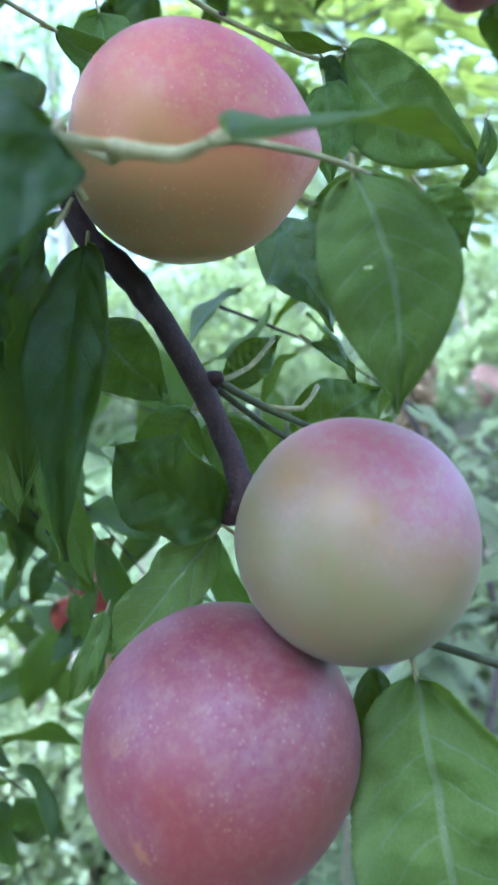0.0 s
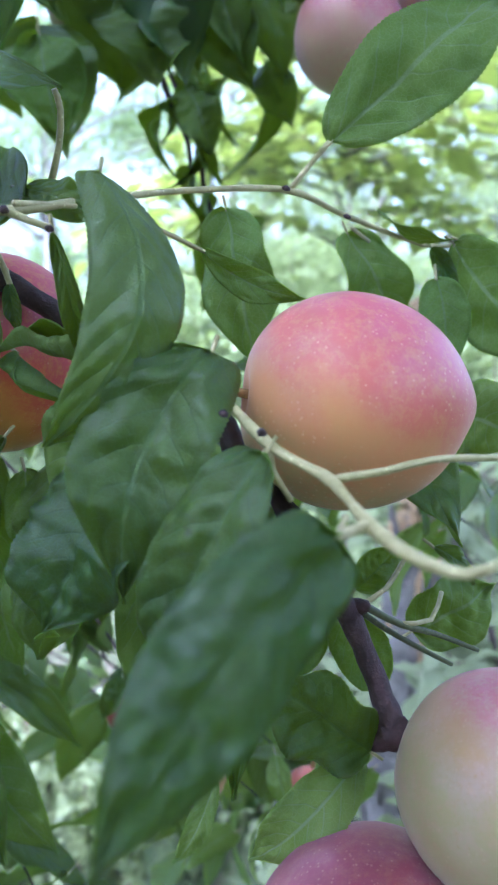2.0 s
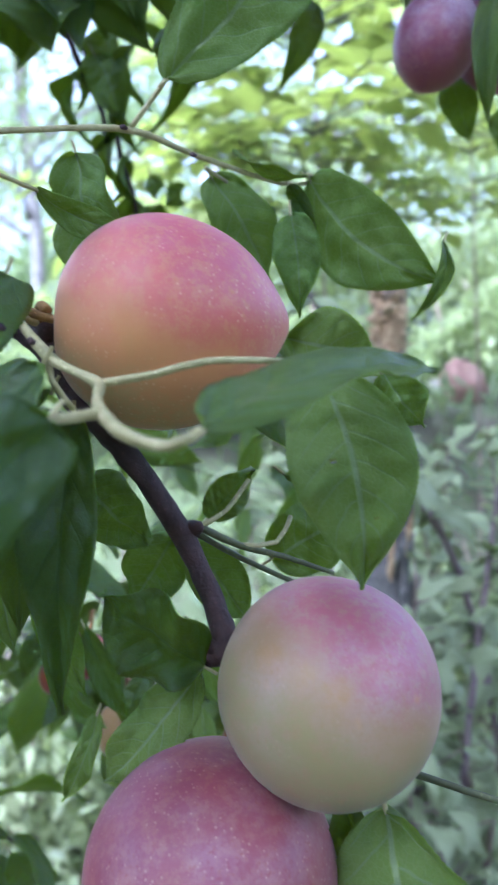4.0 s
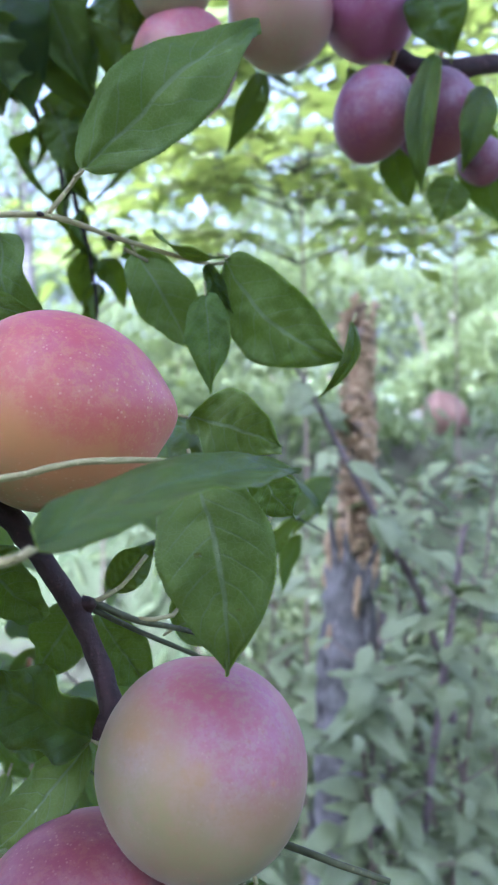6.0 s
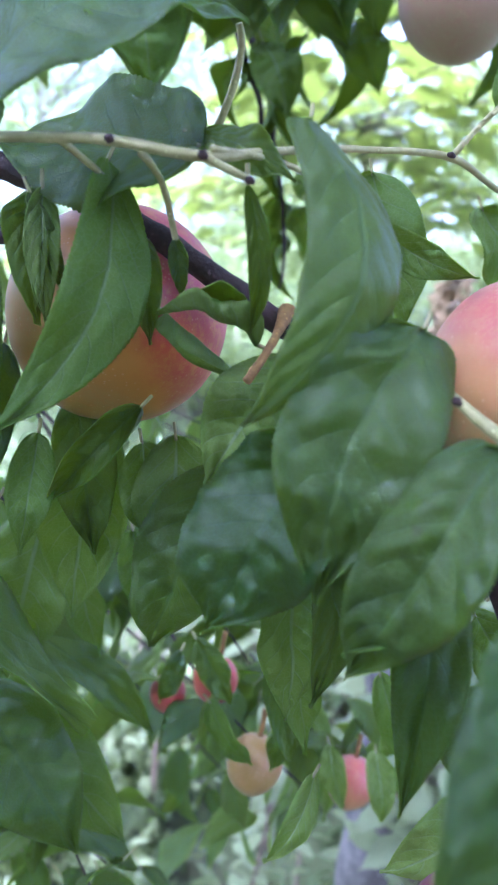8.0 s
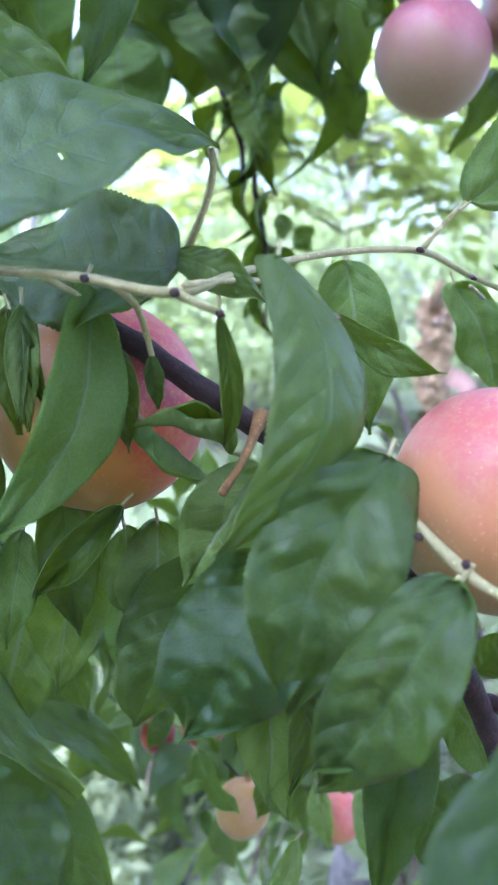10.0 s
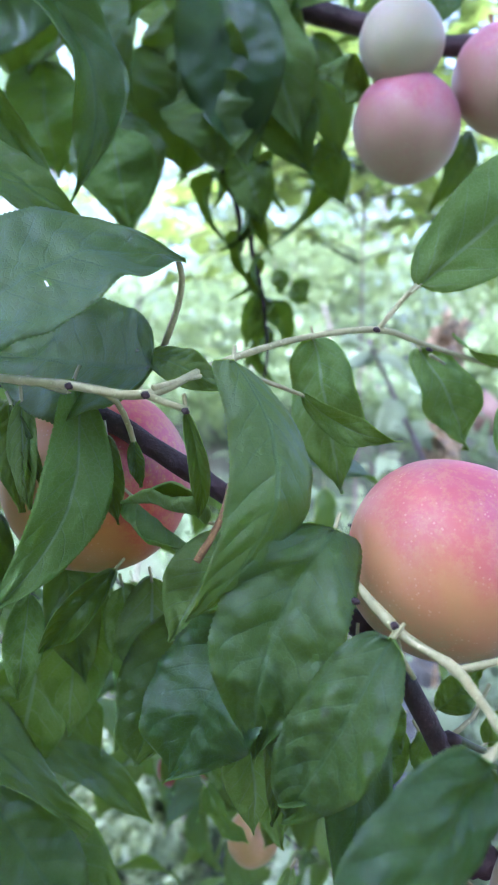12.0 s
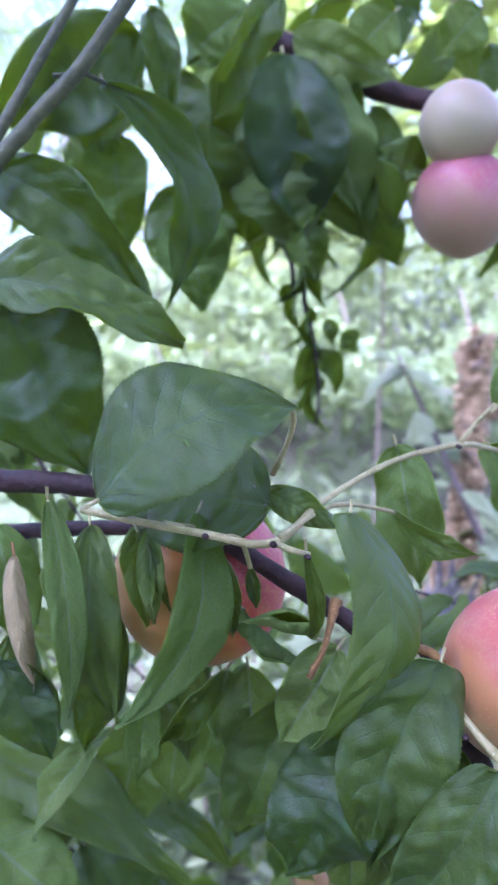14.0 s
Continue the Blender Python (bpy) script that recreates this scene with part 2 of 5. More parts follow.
# ---------- builders ----------
def mesh_object(name, verts, faces, mats, slots=None, uvs=None, smooth=True):
    me = bpy.data.meshes.new(name)
    me.from_pydata([tuple(v) for v in verts], [], faces)
    for m in mats:
        me.materials.append(m)
    if slots is not None:
        me.polygons.foreach_set("material_index", slots)
    if smooth:
        me.polygons.foreach_set("use_smooth", [True] * len(faces))
    if uvs is not None:
        layer = me.uv_layers.new(name="UVMap")
        index = np.empty(len(me.loops), dtype=np.int32)
        me.loops.foreach_get("vertex_index", index)
        layer.data.foreach_set("uv", np.asarray(uvs)[index].ravel())
    me.update()
    return new(name, me)


def under(ob, parent):
    ob.parent = parent
    return ob


def on(ob, parent):
    """Parents a part whose place is given in the world."""
    ob.parent = parent
    ob.matrix_parent_inverse = Matrix.Translation(-parent.location)
    return ob


def spline(points, radii, step):
    """Catmull-Rom through the knots; returns centres and radii."""
    p = [Vector(q) for q in points]
    out, rad = [], []
    for i in range(len(p) - 1):
        a, b, c, d = p[max(i - 1, 0)], p[i], p[i + 1], p[min(i + 2, len(p) - 1)]
        k = max(2, int((c - b).length / step))
        for j in range(k):
            t = j / k
            out.append(0.5 * (2 * b + (c - a) * t + (2 * a - 5 * b + 4 * c - d) * t * t + (3 * b - a - 3 * c + d) * t ** 3))
            rad.append(radii[i] + (radii[i + 1] - radii[i]) * t)
    out.append(p[-1])
    rad.append(radii[-1])
    return out, rad


def tube(name, points, radii, mat, parent=None, sides=10, step=0.004, rough=0.08, seed=0):
    """A round, slightly lumpy stem with closed ends."""
    if not isinstance(radii, (list, tuple)):
        radii = [radii] * len(points)
    c, r = spline(points, radii, step)
    o = sum(c, Vector()) / len(c)
    verts, faces = [], []
    side = None
    for i, q in enumerate(c):
        d = (c[min(i + 1, len(c) - 1)] - c[max(i - 1, 0)]).normalized()
        if side is None:
            side = d.orthogonal().normalized()
        side = (side - d * side.dot(d)).normalized()
        other = d.cross(side)
        for k in range(sides):
            a = 2 * math.pi * k / sides
            n = side * math.cos(a) + other * math.sin(a)
            lump = 1 + rough * noise.noise((q + n * r[i]) * (0.5 / max(r[i], 1e-4)) + Vector((seed, 0, 0))) * 2
            verts.append(q + n * r[i] * lump - o)
    for i in range(len(c) - 1):
        for k in range(sides):
            a, b = i * sides + k, i * sides + (k + 1) % sides
            faces.append((a, b, b + sides, a + sides))
    faces.append(tuple(range(sides))[::-1])
    faces.append(tuple(range((len(c) - 1) * sides, len(c) * sides)))
    ob = mesh_object(name, verts, faces, [mat])
    ob.location = o
    return on(ob, parent) if parent else ob


def blade(length, width, bend=0.1, fold=0.25, curl=0.0, bow=0.0, wave=0.05, roll=0.0, seed=0, n=34, m=7, thick=0.00022, teeth=0.018, ripple=0.0, blunt=0.0, full=0.0, quilt=0.0):
    """A plum leaf along +y, its top face to +z: pointed oval, finely toothed, quilted between its veins, with thickness. Two faces, each with its own skin. blunt: a broader base; full: a broader tip."""
    rng = random.Random(seed)
    ph, ph2 = rng.uniform(0, 6), rng.uniform(0, 6)
    twist = rng.uniform(-0.45, 0.45)
    cols = 2 * m + 1
    top, uvs = [], []
    for i in range(n + 1):
        s = i / n
        w = 0.5 * width * math.sin(math.pi * s ** 0.80) ** (0.55 - blunt + (0.4 + blunt - full) * s) * (1 - 0.35 * max(0.0, s - 0.55)) * (1 - 0.5 * max(0.0, (s - 0.8) / 0.2) ** 2) * 1.06 if 0 < s < 1 else 0.0002
        w = max(w, 0.0004)
        cx = bow * length * 4 * s * (1 - s)
        cz = bend * length * 4 * s * (1 - s) - curl * length * s * s
        for j in range(-m, m + 1):
            v = j / m
            edge = 1 + (teeth * (1 if (i % 2) else -1) if abs(j) == m else 0)
            a = fold + roll * abs(v)
            x = w * v * edge * math.cos(a)
            z = w * abs(v) * math.sin(a)
            z += wave * width * (v * math.sin(9 * s + ph) * (0.4 + abs(v)) + 0.6 * v * v * math.sin(15 * s + ph2 + (1.7 if v > 0 else 0)))
            z += ripple * width * (2.2 * noise.noise(Vector((s * 4.5 + ph * 7, v * 1.5 + ph2 * 5, seed * 0.37))) + 0.9 * noise.noise(Vector((s * 12 + ph * 3, v * 3.2, seed * 0.71))))
            fr = ((s - VEIN_ARCH * abs(v) ** 1.3) * VEINS + (0.35 if v > 0 else 0.0)) % 1.0
            z += quilt * width * (1 - (1 - 2 * abs(fr - 0.5)) ** 2) * min(1.0, 3 * abs(v)) * (1 - 0.4 * abs(v))
            tw = twist * (s - 0.3)
            x, z = x * math.cos(tw) - z * math.sin(tw), x * math.sin(tw) + z * math.cos(tw)
            top.append(Vector((cx + x, s * length, cz + z)))
            uvs.append((s, 0.5 + 0.5 * v))
    nrm = []
    for i in range(n + 1):
        for j in range(cols):
            a = top[min(i + 1, n) * cols + j] - top[max(i - 1, 0) * cols + j]
            b = top[i * cols + min(j + 1, cols - 1)] - top[i * cols + max(j - 1, 0)]
            q = b.cross(a)
            nrm.append(q.normalized() if q.length > 1e-12 else Vector((0, 0, 1)))
    low = [p - q * thick for p, q in zip(top, nrm)]
    faces, slots = [], []
    off = len(top)
    for i in range(n):
        for j in range(cols - 1):
            a = i * cols + j
            faces.append((a, a + 1, a + cols + 1, a + cols))
            slots.append(0)
            faces.append((off + a + cols, off + a + cols + 1, off + a + 1, off + a))
            slots.append(1)
    for i in range(n):
        for j in (0, cols - 1):
            a = i * cols + j
            f = (a, a + cols, off + a + cols, off + a)
            faces.append(f if j == 0 else f[::-1])
            slots.append(1)
    return top + low, faces, slots, uvs + uvs


def stalked(data, length, width, stalk):
    """Adds a short curved stalk behind the blade's base."""
    verts, faces, slots, uvs = data
    r, k, rows = max(0.0005, width * 0.018), 6, 5
    start = len(verts)
    for i in range(rows + 1):
        y = -stalk + (stalk + 0.03 * length) * i / rows
        for q in range(k):
            a = 2 * math.pi * q / k
            verts.append(Vector((r * math.cos(a), y, r * math.sin(a) - 0.0006 - 0.15 * stalk * (1 - i / rows) ** 2)))
            uvs.append((0.5, 0.5))
    for i in range(rows):
        for q in range(k):
            a, b = start + i * k + q, start + i * k + (q + 1) % k
            faces.append((a, b, b + k, a + k))
            slots.append(2)
    return verts, faces, slots, uvs


def basis(base, tip, face):
    y = (Vector(tip) - Vector(base)).normalized()
    z = Vector(face)
    z = (z - y * z.dot(y)).normalized()
    x = y.cross(z)
    m = Matrix((x, y, z)).transposed().to_4x4()
    m.translation = Vector(base)
    return m


leaf_count = 0


def leaf(parent, base, tip, width, face, bend=0.08, fold=0.25, curl=0.0, bow=0.0, wave=0.14, roll=0.0, stalk=0.004, dry=False, label="", ripple=0.055, holes=(), blunt=0.0, full=0.0):
    """One leaf between its base and its tip, top face towards face."""
    global leaf_count
    leaf_count += 1
    L = (Vector(tip) - Vector(base)).length
    bend = 1.5 * bend + math.copysign(0.03, bend)
    data = blade(L, width, bend, fold, curl, bow, 0.75 * wave, roll, leaf_count, 96 if L > 0.045 else 60, 8, teeth=0.014, ripple=ripple, blunt=blunt, full=full, quilt=0.007)
    if holes:
        keep = [k for k, f in enumerate(data[1]) if not any((data[3][f[0]][0] - u) ** 2 + (0.35 * (data[3][f[0]][1] - v)) ** 2 < q * q for u, v, q in holes)]
        data = data[0], [data[1][k] for k in keep], [data[2][k] for k in keep], data[3]
    data = stalked(data, L, width, stalk)
    mats = [LEAF_DRY, LEAF_DRY, SPUR] if dry else [LEAF_TOP, LEAF_UNDER, TWIG]
    ob = mesh_object("leaf", data[0], data[1], mats, data[2], data[3])
    ob.matrix_basis = basis(base, tip, face)
    ob.cycles.shadow_terminator_geometry_offset = 0.0
    if label:
        tagged(ob, label)
    return on(ob, parent)


def plum(centre, axis, r, skin, label, long=1.0, nose=0.06, taper=0.03, stem=0.010, squash=1.0):
    """A plum: egg of revolution about axis (towards the stalk), with a seam, a stalk dimple and a small nose."""
    ax = Vector(axis).normalized()
    side = ax.orthogonal().normalized()
    other = ax.cross(side)
    rows, k = 40, 48
    verts, faces = [], []
    for i in range(rows + 1):
        th = math.pi * i / rows
        for q in range(k):
            ph = 2 * math.pi * q / k
            rad = math.sin(th) * (1 + taper * math.cos(th))
            h = math.cos(th) * long
            h -= 0.11 * math.exp(-(th / 0.22) ** 2)
            h -= nose * math.exp(-((math.pi - th) / 0.30) ** 2)
            seam = 1 - 0.022 * math.exp(-((ph - 2.4) / 0.16) ** 2) * math.sin(th)
            v = ax * h + (side * math.cos(ph) + other * math.sin(ph) * squash) * rad * seam
            v *= 1 + 0.018 * noise.noise(v * 1.3 + Vector(centre) * 40)
            verts.append(v * r)
    for i in range(rows):
        for q in range(k):
            a, b = i * k + q, i * k + (q + 1) % k
            faces.append((a, a + k, b + k, b))
    thing = tagged(new("plum"), label, "plum", "plums on the tree")
    thing.location = centre
    thing.empty_display_size = 0.02
    under(mesh_object("skin", verts, faces, [skin]), thing)
    c = ax * (long - 0.11) * r
    under(tube("stalk", [c - ax * 0.001, c + ax * stem * 0.5 + Vector((0, 0, 0.001)), c + ax * stem + Vector((0, 0, 0.003))], [0.0013, 0.0011, 0.0015], SPUR, None, 8, 0.002), thing)
    return thing



# ---------- the near fruiting branch ----------
branch = tagged(new("plum_branch"), "dark fruiting plum branch with glossy green leaves", "branch")
tube("main_stem", [(-0.2162, 0.2350, 1.5080), (-0.1811, 0.2250, 1.5079), (-0.1491, 0.2180, 1.5080), (-0.1262, 0.2140, 1.5015), (-0.1040, 0.2110, 1.4928), (-0.0654, 0.2080, 1.4702), (-0.0440, 0.2010, 1.4567), (-0.0364, 0.1970, 1.4432), (-0.0260, 0.1940, 1.4336), (-0.0162, 0.1940, 1.4194), (-0.0082, 0.1960, 1.4049), (-0.0014, 0.1930, 1.3892), (0.0023, 0.1870, 1.3792), (0.0012, 0.1840, 1.3773)], [0.0042, 0.0039, 0.0036, 0.0033, 0.0032, 0.0031, 0.0033, 0.0032, 0.0034, 0.0030, 0.0030, 0.0030, 0.0034, 0.0026], BARK, branch, sides=14, step=0.003, rough=0.1)
tube("main_stem", [(-0.2192, 0.2500, 1.4822), (-0.1741, 0.2400, 1.4872), (-0.1419, 0.2300, 1.4917), (-0.1175, 0.2200, 1.4901)], [0.0030, 0.0028, 0.0024, 0.0015], BARK, branch, sides=12, rough=0.12)
tube("knot", [(-0.0032, 0.1880, 1.3747), (0.0015, 0.1860, 1.3782), (0.0060, 0.1860, 1.3818)], [0.0016, 0.0036, 0.0020], BARK, branch, rough=0.3, step=0.001)
tube("knot", [(-0.0076, 0.1990, 1.4061), (-0.0053, 0.1960, 1.4084), (-0.0038, 0.1940, 1.4084)], [0.0030, 0.0020, 0.0010], BARK, branch, rough=0.25, step=0.001)
tube("knot", [(-0.0450, 0.2050, 1.4652), (-0.0436, 0.2010, 1.4612), (-0.0452, 0.2020, 1.4588)], [0.0020, 0.0038, 0.0022], BARK, branch, rough=0.25, step=0.001)
tube("spur", [(-0.0688, 0.2060, 1.4761), (-0.0706, 0.1990, 1.4711), (-0.0729, 0.1910, 1.4666), (-0.0774, 0.1860, 1.4592)], [0.0022, 0.0012, 0.0009, 0.0011], SPUR, branch, rough=0.15, step=0.002)
tube("spur", [(-0.0448, 0.2000, 1.4646), (-0.0418, 0.1900, 1.4669), (-0.0386, 0.1850, 1.4654)], [0.0016, 0.0014, 0.0013], SPUR, branch, rough=0.15, step=0.002)
tube("twig", [(-0.0448, 0.1950, 1.4634), (-0.0408, 0.1680, 1.4626), (-0.0310, 0.1530, 1.4540), (-0.0242, 0.1480, 1.4505), (-0.0190, 0.1440, 1.4480), (-0.0165, 0.1300, 1.4458), (-0.0142, 0.1215, 1.4436), (-0.0090, 0.1130, 1.4405), (-0.0017, 0.1086, 1.4389), (0.0036, 0.1078, 1.4412)], [0.0011, 0.0010, 0.0013, 0.0009, 0.0013, 0.0009, 0.0013, 0.0012, 0.0009, 0.0008], TWIG, branch, sides=10, step=0.002, rough=0.12)
tube("petiole", [(-0.0190, 0.1440, 1.4480), (-0.0080, 0.1470, 1.4496), (0.0023, 0.1490, 1.4518), (0.0176, 0.1580, 1.4513), (0.0292, 0.1660, 1.4491)], [0.0009, 0.0008, 0.0008, 0.0007, 0.0007], TWIG, branch, sides=8)
tube("petiole", [(-0.0305, 0.1530, 1.4538), (-0.0299, 0.1510, 1.4489), (-0.0260, 0.1530, 1.4425)], [0.0008, 0.0007, 0.0006], TWIG, branch, sides=8)
tube("petiole", [(-0.0142, 0.1215, 1.4436), (-0.0180, 0.1180, 1.4432), (-0.0220, 0.1130, 1.4431)], [0.0010, 0.0010, 0.0010], TWIG, branch, sides=8)
tube("petiole", [(-0.0300, 0.1540, 1.4532), (-0.0321, 0.1510, 1.4515), (-0.0337, 0.1500, 1.4488)], [0.0009, 0.0008, 0.0008], TWIG, branch, sides=8)
tube("twig", [(-0.1451, 0.1900, 1.5063), (-0.1272, 0.1800, 1.5056), (-0.1078, 0.1720, 1.5046), (-0.0894, 0.1720, 1.5030), (-0.0744, 0.1950, 1.5105), (-0.0506, 0.2220, 1.5190), (-0.0250, 0.2400, 1.5230), (-0.0057, 0.2580, 1.5192), (0.0220, 0.2740, 1.5130), (0.0325, 0.2697, 1.5123)], [0.0013, 0.0011, 0.0011, 0.0012, 0.0010, 0.0009, 0.0011, 0.0009, 0.0008, 0.0008], TWIG, branch, sides=10, step=0.003, rough=0.1)
tube("twig", [(-0.0905, 0.1720, 1.5033), (-0.0846, 0.1720, 1.5011), (-0.0794, 0.1740, 1.4994)], [0.0010, 0.0009, 0.0008], TWIG, branch, sides=8)
tube("petiole", [(-0.0250, 0.2400, 1.5230), (-0.0185, 0.2420, 1.5315), (-0.0130, 0.2403, 1.5377)], [0.0009, 0.0008, 0.0008], TWIG, branch, sides=8)
tube("petiole", [(-0.0877, 0.1720, 1.5046), (-0.0701, 0.2000, 1.5083), (-0.0492, 0.2220, 1.5021)], [0.0008, 0.0007, 0.0006], TWIG, branch, sides=8)
tube("petiole", [(-0.0899, 0.2100, 1.5153), (-0.0859, 0.2050, 1.5251), (-0.0841, 0.2000, 1.5334), (-0.0850, 0.1970, 1.5375)], [0.0010, 0.0009, 0.0009, 0.0008], TWIG, branch, sides=8)
tube("petiole", [(-0.1196, 0.1780, 1.5058), (-0.1157, 0.1850, 1.5036), (-0.1118, 0.1950, 1.5013)], [0.0009, 0.0008, 0.0008], TWIG, branch, sides=8)
tube("petiole", [(-0.1019, 0.1750, 1.5033), (-0.0988, 0.1850, 1.5004), (-0.0966, 0.1930, 1.4932), (-0.0951, 0.1950, 1.4867)], [0.0009, 0.0008, 0.0008, 0.0007], TWIG, branch, sides=8)
tube("petiole", [(-0.0033, 0.2620, 1.5160), (0.0035, 0.2700, 1.5131)], [0.0007, 0.0006], TWIG, branch, sides=8)
tube("twig", [(-0.0060, 0.2000, 1.4083), (0.0066, 0.2050, 1.4009), (0.0177, 0.2150, 1.3955), (0.0331, 0.2250, 1.3874)], [0.0011, 0.0010, 0.0009, 0.0007], SHOOT, branch, sides=8)
tube("twig", [(-0.0053, 0.2000, 1.4059), (0.0064, 0.2100, 1.3962), (0.0242, 0.2200, 1.3847)], [0.0009, 0.0008, 0.0007], SHOOT, branch, sides=8)
tube("petiole", [(-0.0052, 0.2000, 1.4075), (0.0023, 0.2050, 1.4110), (0.0087, 0.2120, 1.4184)], [0.0008, 0.0007, 0.0007], TWIG, branch, sides=8)
tube("petiole", [(0.0067, 0.2050, 1.4012), (0.0161, 0.2120, 1.4003), (0.0206, 0.2200, 1.4060)], [0.0008, 0.0007, 0.0007], TWIG, branch, sides=8)
tube("twig", [(0.0376, 0.1880, 1.3476), (0.0466, 0.1860, 1.3453), (0.0615, 0.1820, 1.3416), (0.0750, 0.1800, 1.3378)], [0.0012, 0.0011, 0.0010, 0.0009], SHOOT, branch, sides=8)
tube("shoot", [(-0.2068, 0.2500, 1.5960), (-0.1794, 0.2600, 1.6338), (-0.1623, 0.2650, 1.6552), (-0.1430, 0.2700, 1.6865)], [0.0034, 0.0031, 0.0029, 0.0026], SHOOT, branch, sides=12, step=0.006)
tube("shoot", [(-0.2044, 0.2600, 1.6076), (-0.1865, 0.2700, 1.6464), (-0.1680, 0.2800, 1.6863)], [0.0024, 0.0022, 0.0020], SHOOT, branch, sides=12, step=0.006)
tube("petiole", [(-0.1736, 0.2650, 1.6501), (-0.1634, 0.2700, 1.6525), (-0.1563, 0.2740, 1.6506)], [0.0010, 0.0009, 0.0009], SHOOT, branch, sides=8)
leaf(branch, (-0.0686, 0.1720, 1.5116), (-0.0765, 0.1550, 1.4526), 0.0215, (0.42, -0.89, 0.19), bend=0.1, fold=-0.35, curl=0.05, wave=0.03, ripple=0.03, bow=-0.19, blunt=0.25, full=0.4)
leaf(branch, (-0.0922, 0.1950, 1.5126), (-0.0699, 0.1900, 1.5032), 0.0099, (-0.07, -0.94, 0.34), fold=0.15)
leaf(branch, (-0.0434, 0.1680, 1.4727), (-0.0609, 0.1600, 1.4185), 0.0277, (-0.02, -0.99, 0.16), bend=0.08, fold=0.2, wave=0.06, blunt=0.2, bow=0.10)
leaf(branch, (-0.0630, 0.1780, 1.4477), (-0.0822, 0.1740, 1.4058), 0.0312, (-0.29, -0.91, 0.30), bow=-0.05, fold=0.15)
leaf(branch, (-0.0679, 0.1980, 1.4645), (-0.0851, 0.1950, 1.4340), 0.0201, (0.06, 0.99, -0.13), fold=-0.12, bend=-0.08)
leaf(branch, (-0.0383, 0.1820, 1.4462), (-0.0525, 0.1800, 1.4110), 0.0148, (-0.54, -0.80, 0.26), fold=0.3)
leaf(branch, (-0.0317, 0.1500, 1.4524), (-0.0561, 0.1560, 1.4049), 0.0222, (-0.52, -0.83, 0.18), bow=-0.06, curl=0.06, wave=0.06, fold=0.18, bend=0.08, blunt=0.1)
leaf(branch, (-0.0207, 0.1120, 1.4436), (-0.0533, 0.0880, 1.4026), 0.0205, (0.33, -0.91, 0.25), fold=-0.2, wave=0.04, full=0.15, blunt=0.38, bend=0.0, bow=0.05)
leaf(branch, (-0.1122, 0.1950, 1.5055), (-0.1335, 0.1830, 1.4428), 0.0187, (-0.47, 0.88, -0.06), fold=-0.24, bend=-0.05, wave=0.03, bow=0.14)
leaf(branch, (-0.0753, 0.1970, 1.4676), (-0.0987, 0.1930, 1.4731), 0.0180, (0.27, -0.78, 0.57), roll=1.2, fold=0.3, bend=0.12)
leaf(branch, (-0.0957, 0.1940, 1.4893), (-0.0935, 0.1950, 1.4768), 0.0048, (0.11, -0.99, -0.06), fold=0.5)
leaf(branch, (-0.0802, 0.1760, 1.4990), (-0.0776, 0.1900, 1.4698), 0.0055, (0.06, -0.90, -0.43), fold=0.5, bow=-0.07)
leaf(branch, (-0.1303, 0.2000, 1.4979), (-0.1200, 0.2000, 1.4729), 0.0049, (0.22, -0.97, 0.09), fold=0.5)
leaf(branch, (-0.1032, 0.2120, 1.4496), (-0.1253, 0.2100, 1.4235), 0.0159, (0.01, -1.00, 0.07), fold=0.4, roll=0.6)
leaf(branch, (-0.1293, 0.2150, 1.4405), (-0.1315, 0.2100, 1.4096), 0.0116, (-0.23, 0.96, -0.14), fold=-0.24, bend=-0.08)
leaf(branch, (-0.1384, 0.1780, 1.5119), (-0.0828, 0.1960, 1.5377), 0.0422, (-0.09, -0.73, 0.68), bow=-0.05, fold=0.12, bend=0.1, holes=((0.42, 0.62, 0.01),), wave=0.03, ripple=0.03)
leaf(branch, (-0.1906, 0.2350, 1.5760), (-0.1223, 0.2450, 1.5541), 0.0294, (0.29, -0.79, 0.54), bow=0.06, fold=0.4, bend=0.1)
leaf(branch, (-0.1868, 0.2500, 1.5749), (-0.1529, 0.2400, 1.5063), 0.0499, (-0.05, -0.99, 0.12), fold=0.2)
leaf(branch, (-0.1571, 0.2750, 1.6509), (-0.1344, 0.2830, 1.5673), 0.0268, (0.53, -0.85, 0.06), bow=-0.2, fold=0.6, bend=0.05, ripple=0.05)
leaf(branch, (-0.2012, 0.2750, 1.6191), (-0.1369, 0.2720, 1.5677), 0.0285, (-0.20, -0.96, -0.20), bow=-0.15, fold=0.4)
leaf(branch, (-0.1076, 0.4100, 1.6896), (-0.0802, 0.4150, 1.6180), 0.0538, (-0.21, -0.97, -0.15), fold=0.2)
leaf(branch, (-0.0718, 0.4150, 1.7034), (-0.0422, 0.4150, 1.6209), 0.0350, (-0.19, 0.98, -0.07), bow=-0.05, bend=-0.08, fold=-0.15)
leaf(branch, (-0.0845, 0.4200, 1.7222), (-0.0268, 0.4150, 1.6981), 0.0288, (0.25, 0.87, 0.42), bend=-0.08, fold=-0.15)
leaf(branch, (-0.0109, 0.4100, 1.6506), (-0.0448, 0.4000, 1.6563), 0.0218, (0.29, -0.96, 0.05), fold=0.4)
leaf(branch, (-0.1354, 0.3700, 1.6195), (-0.1253, 0.3700, 1.5709), 0.0344, (-0.07, 1.00, -0.01), bend=-0.08, fold=-0.15)
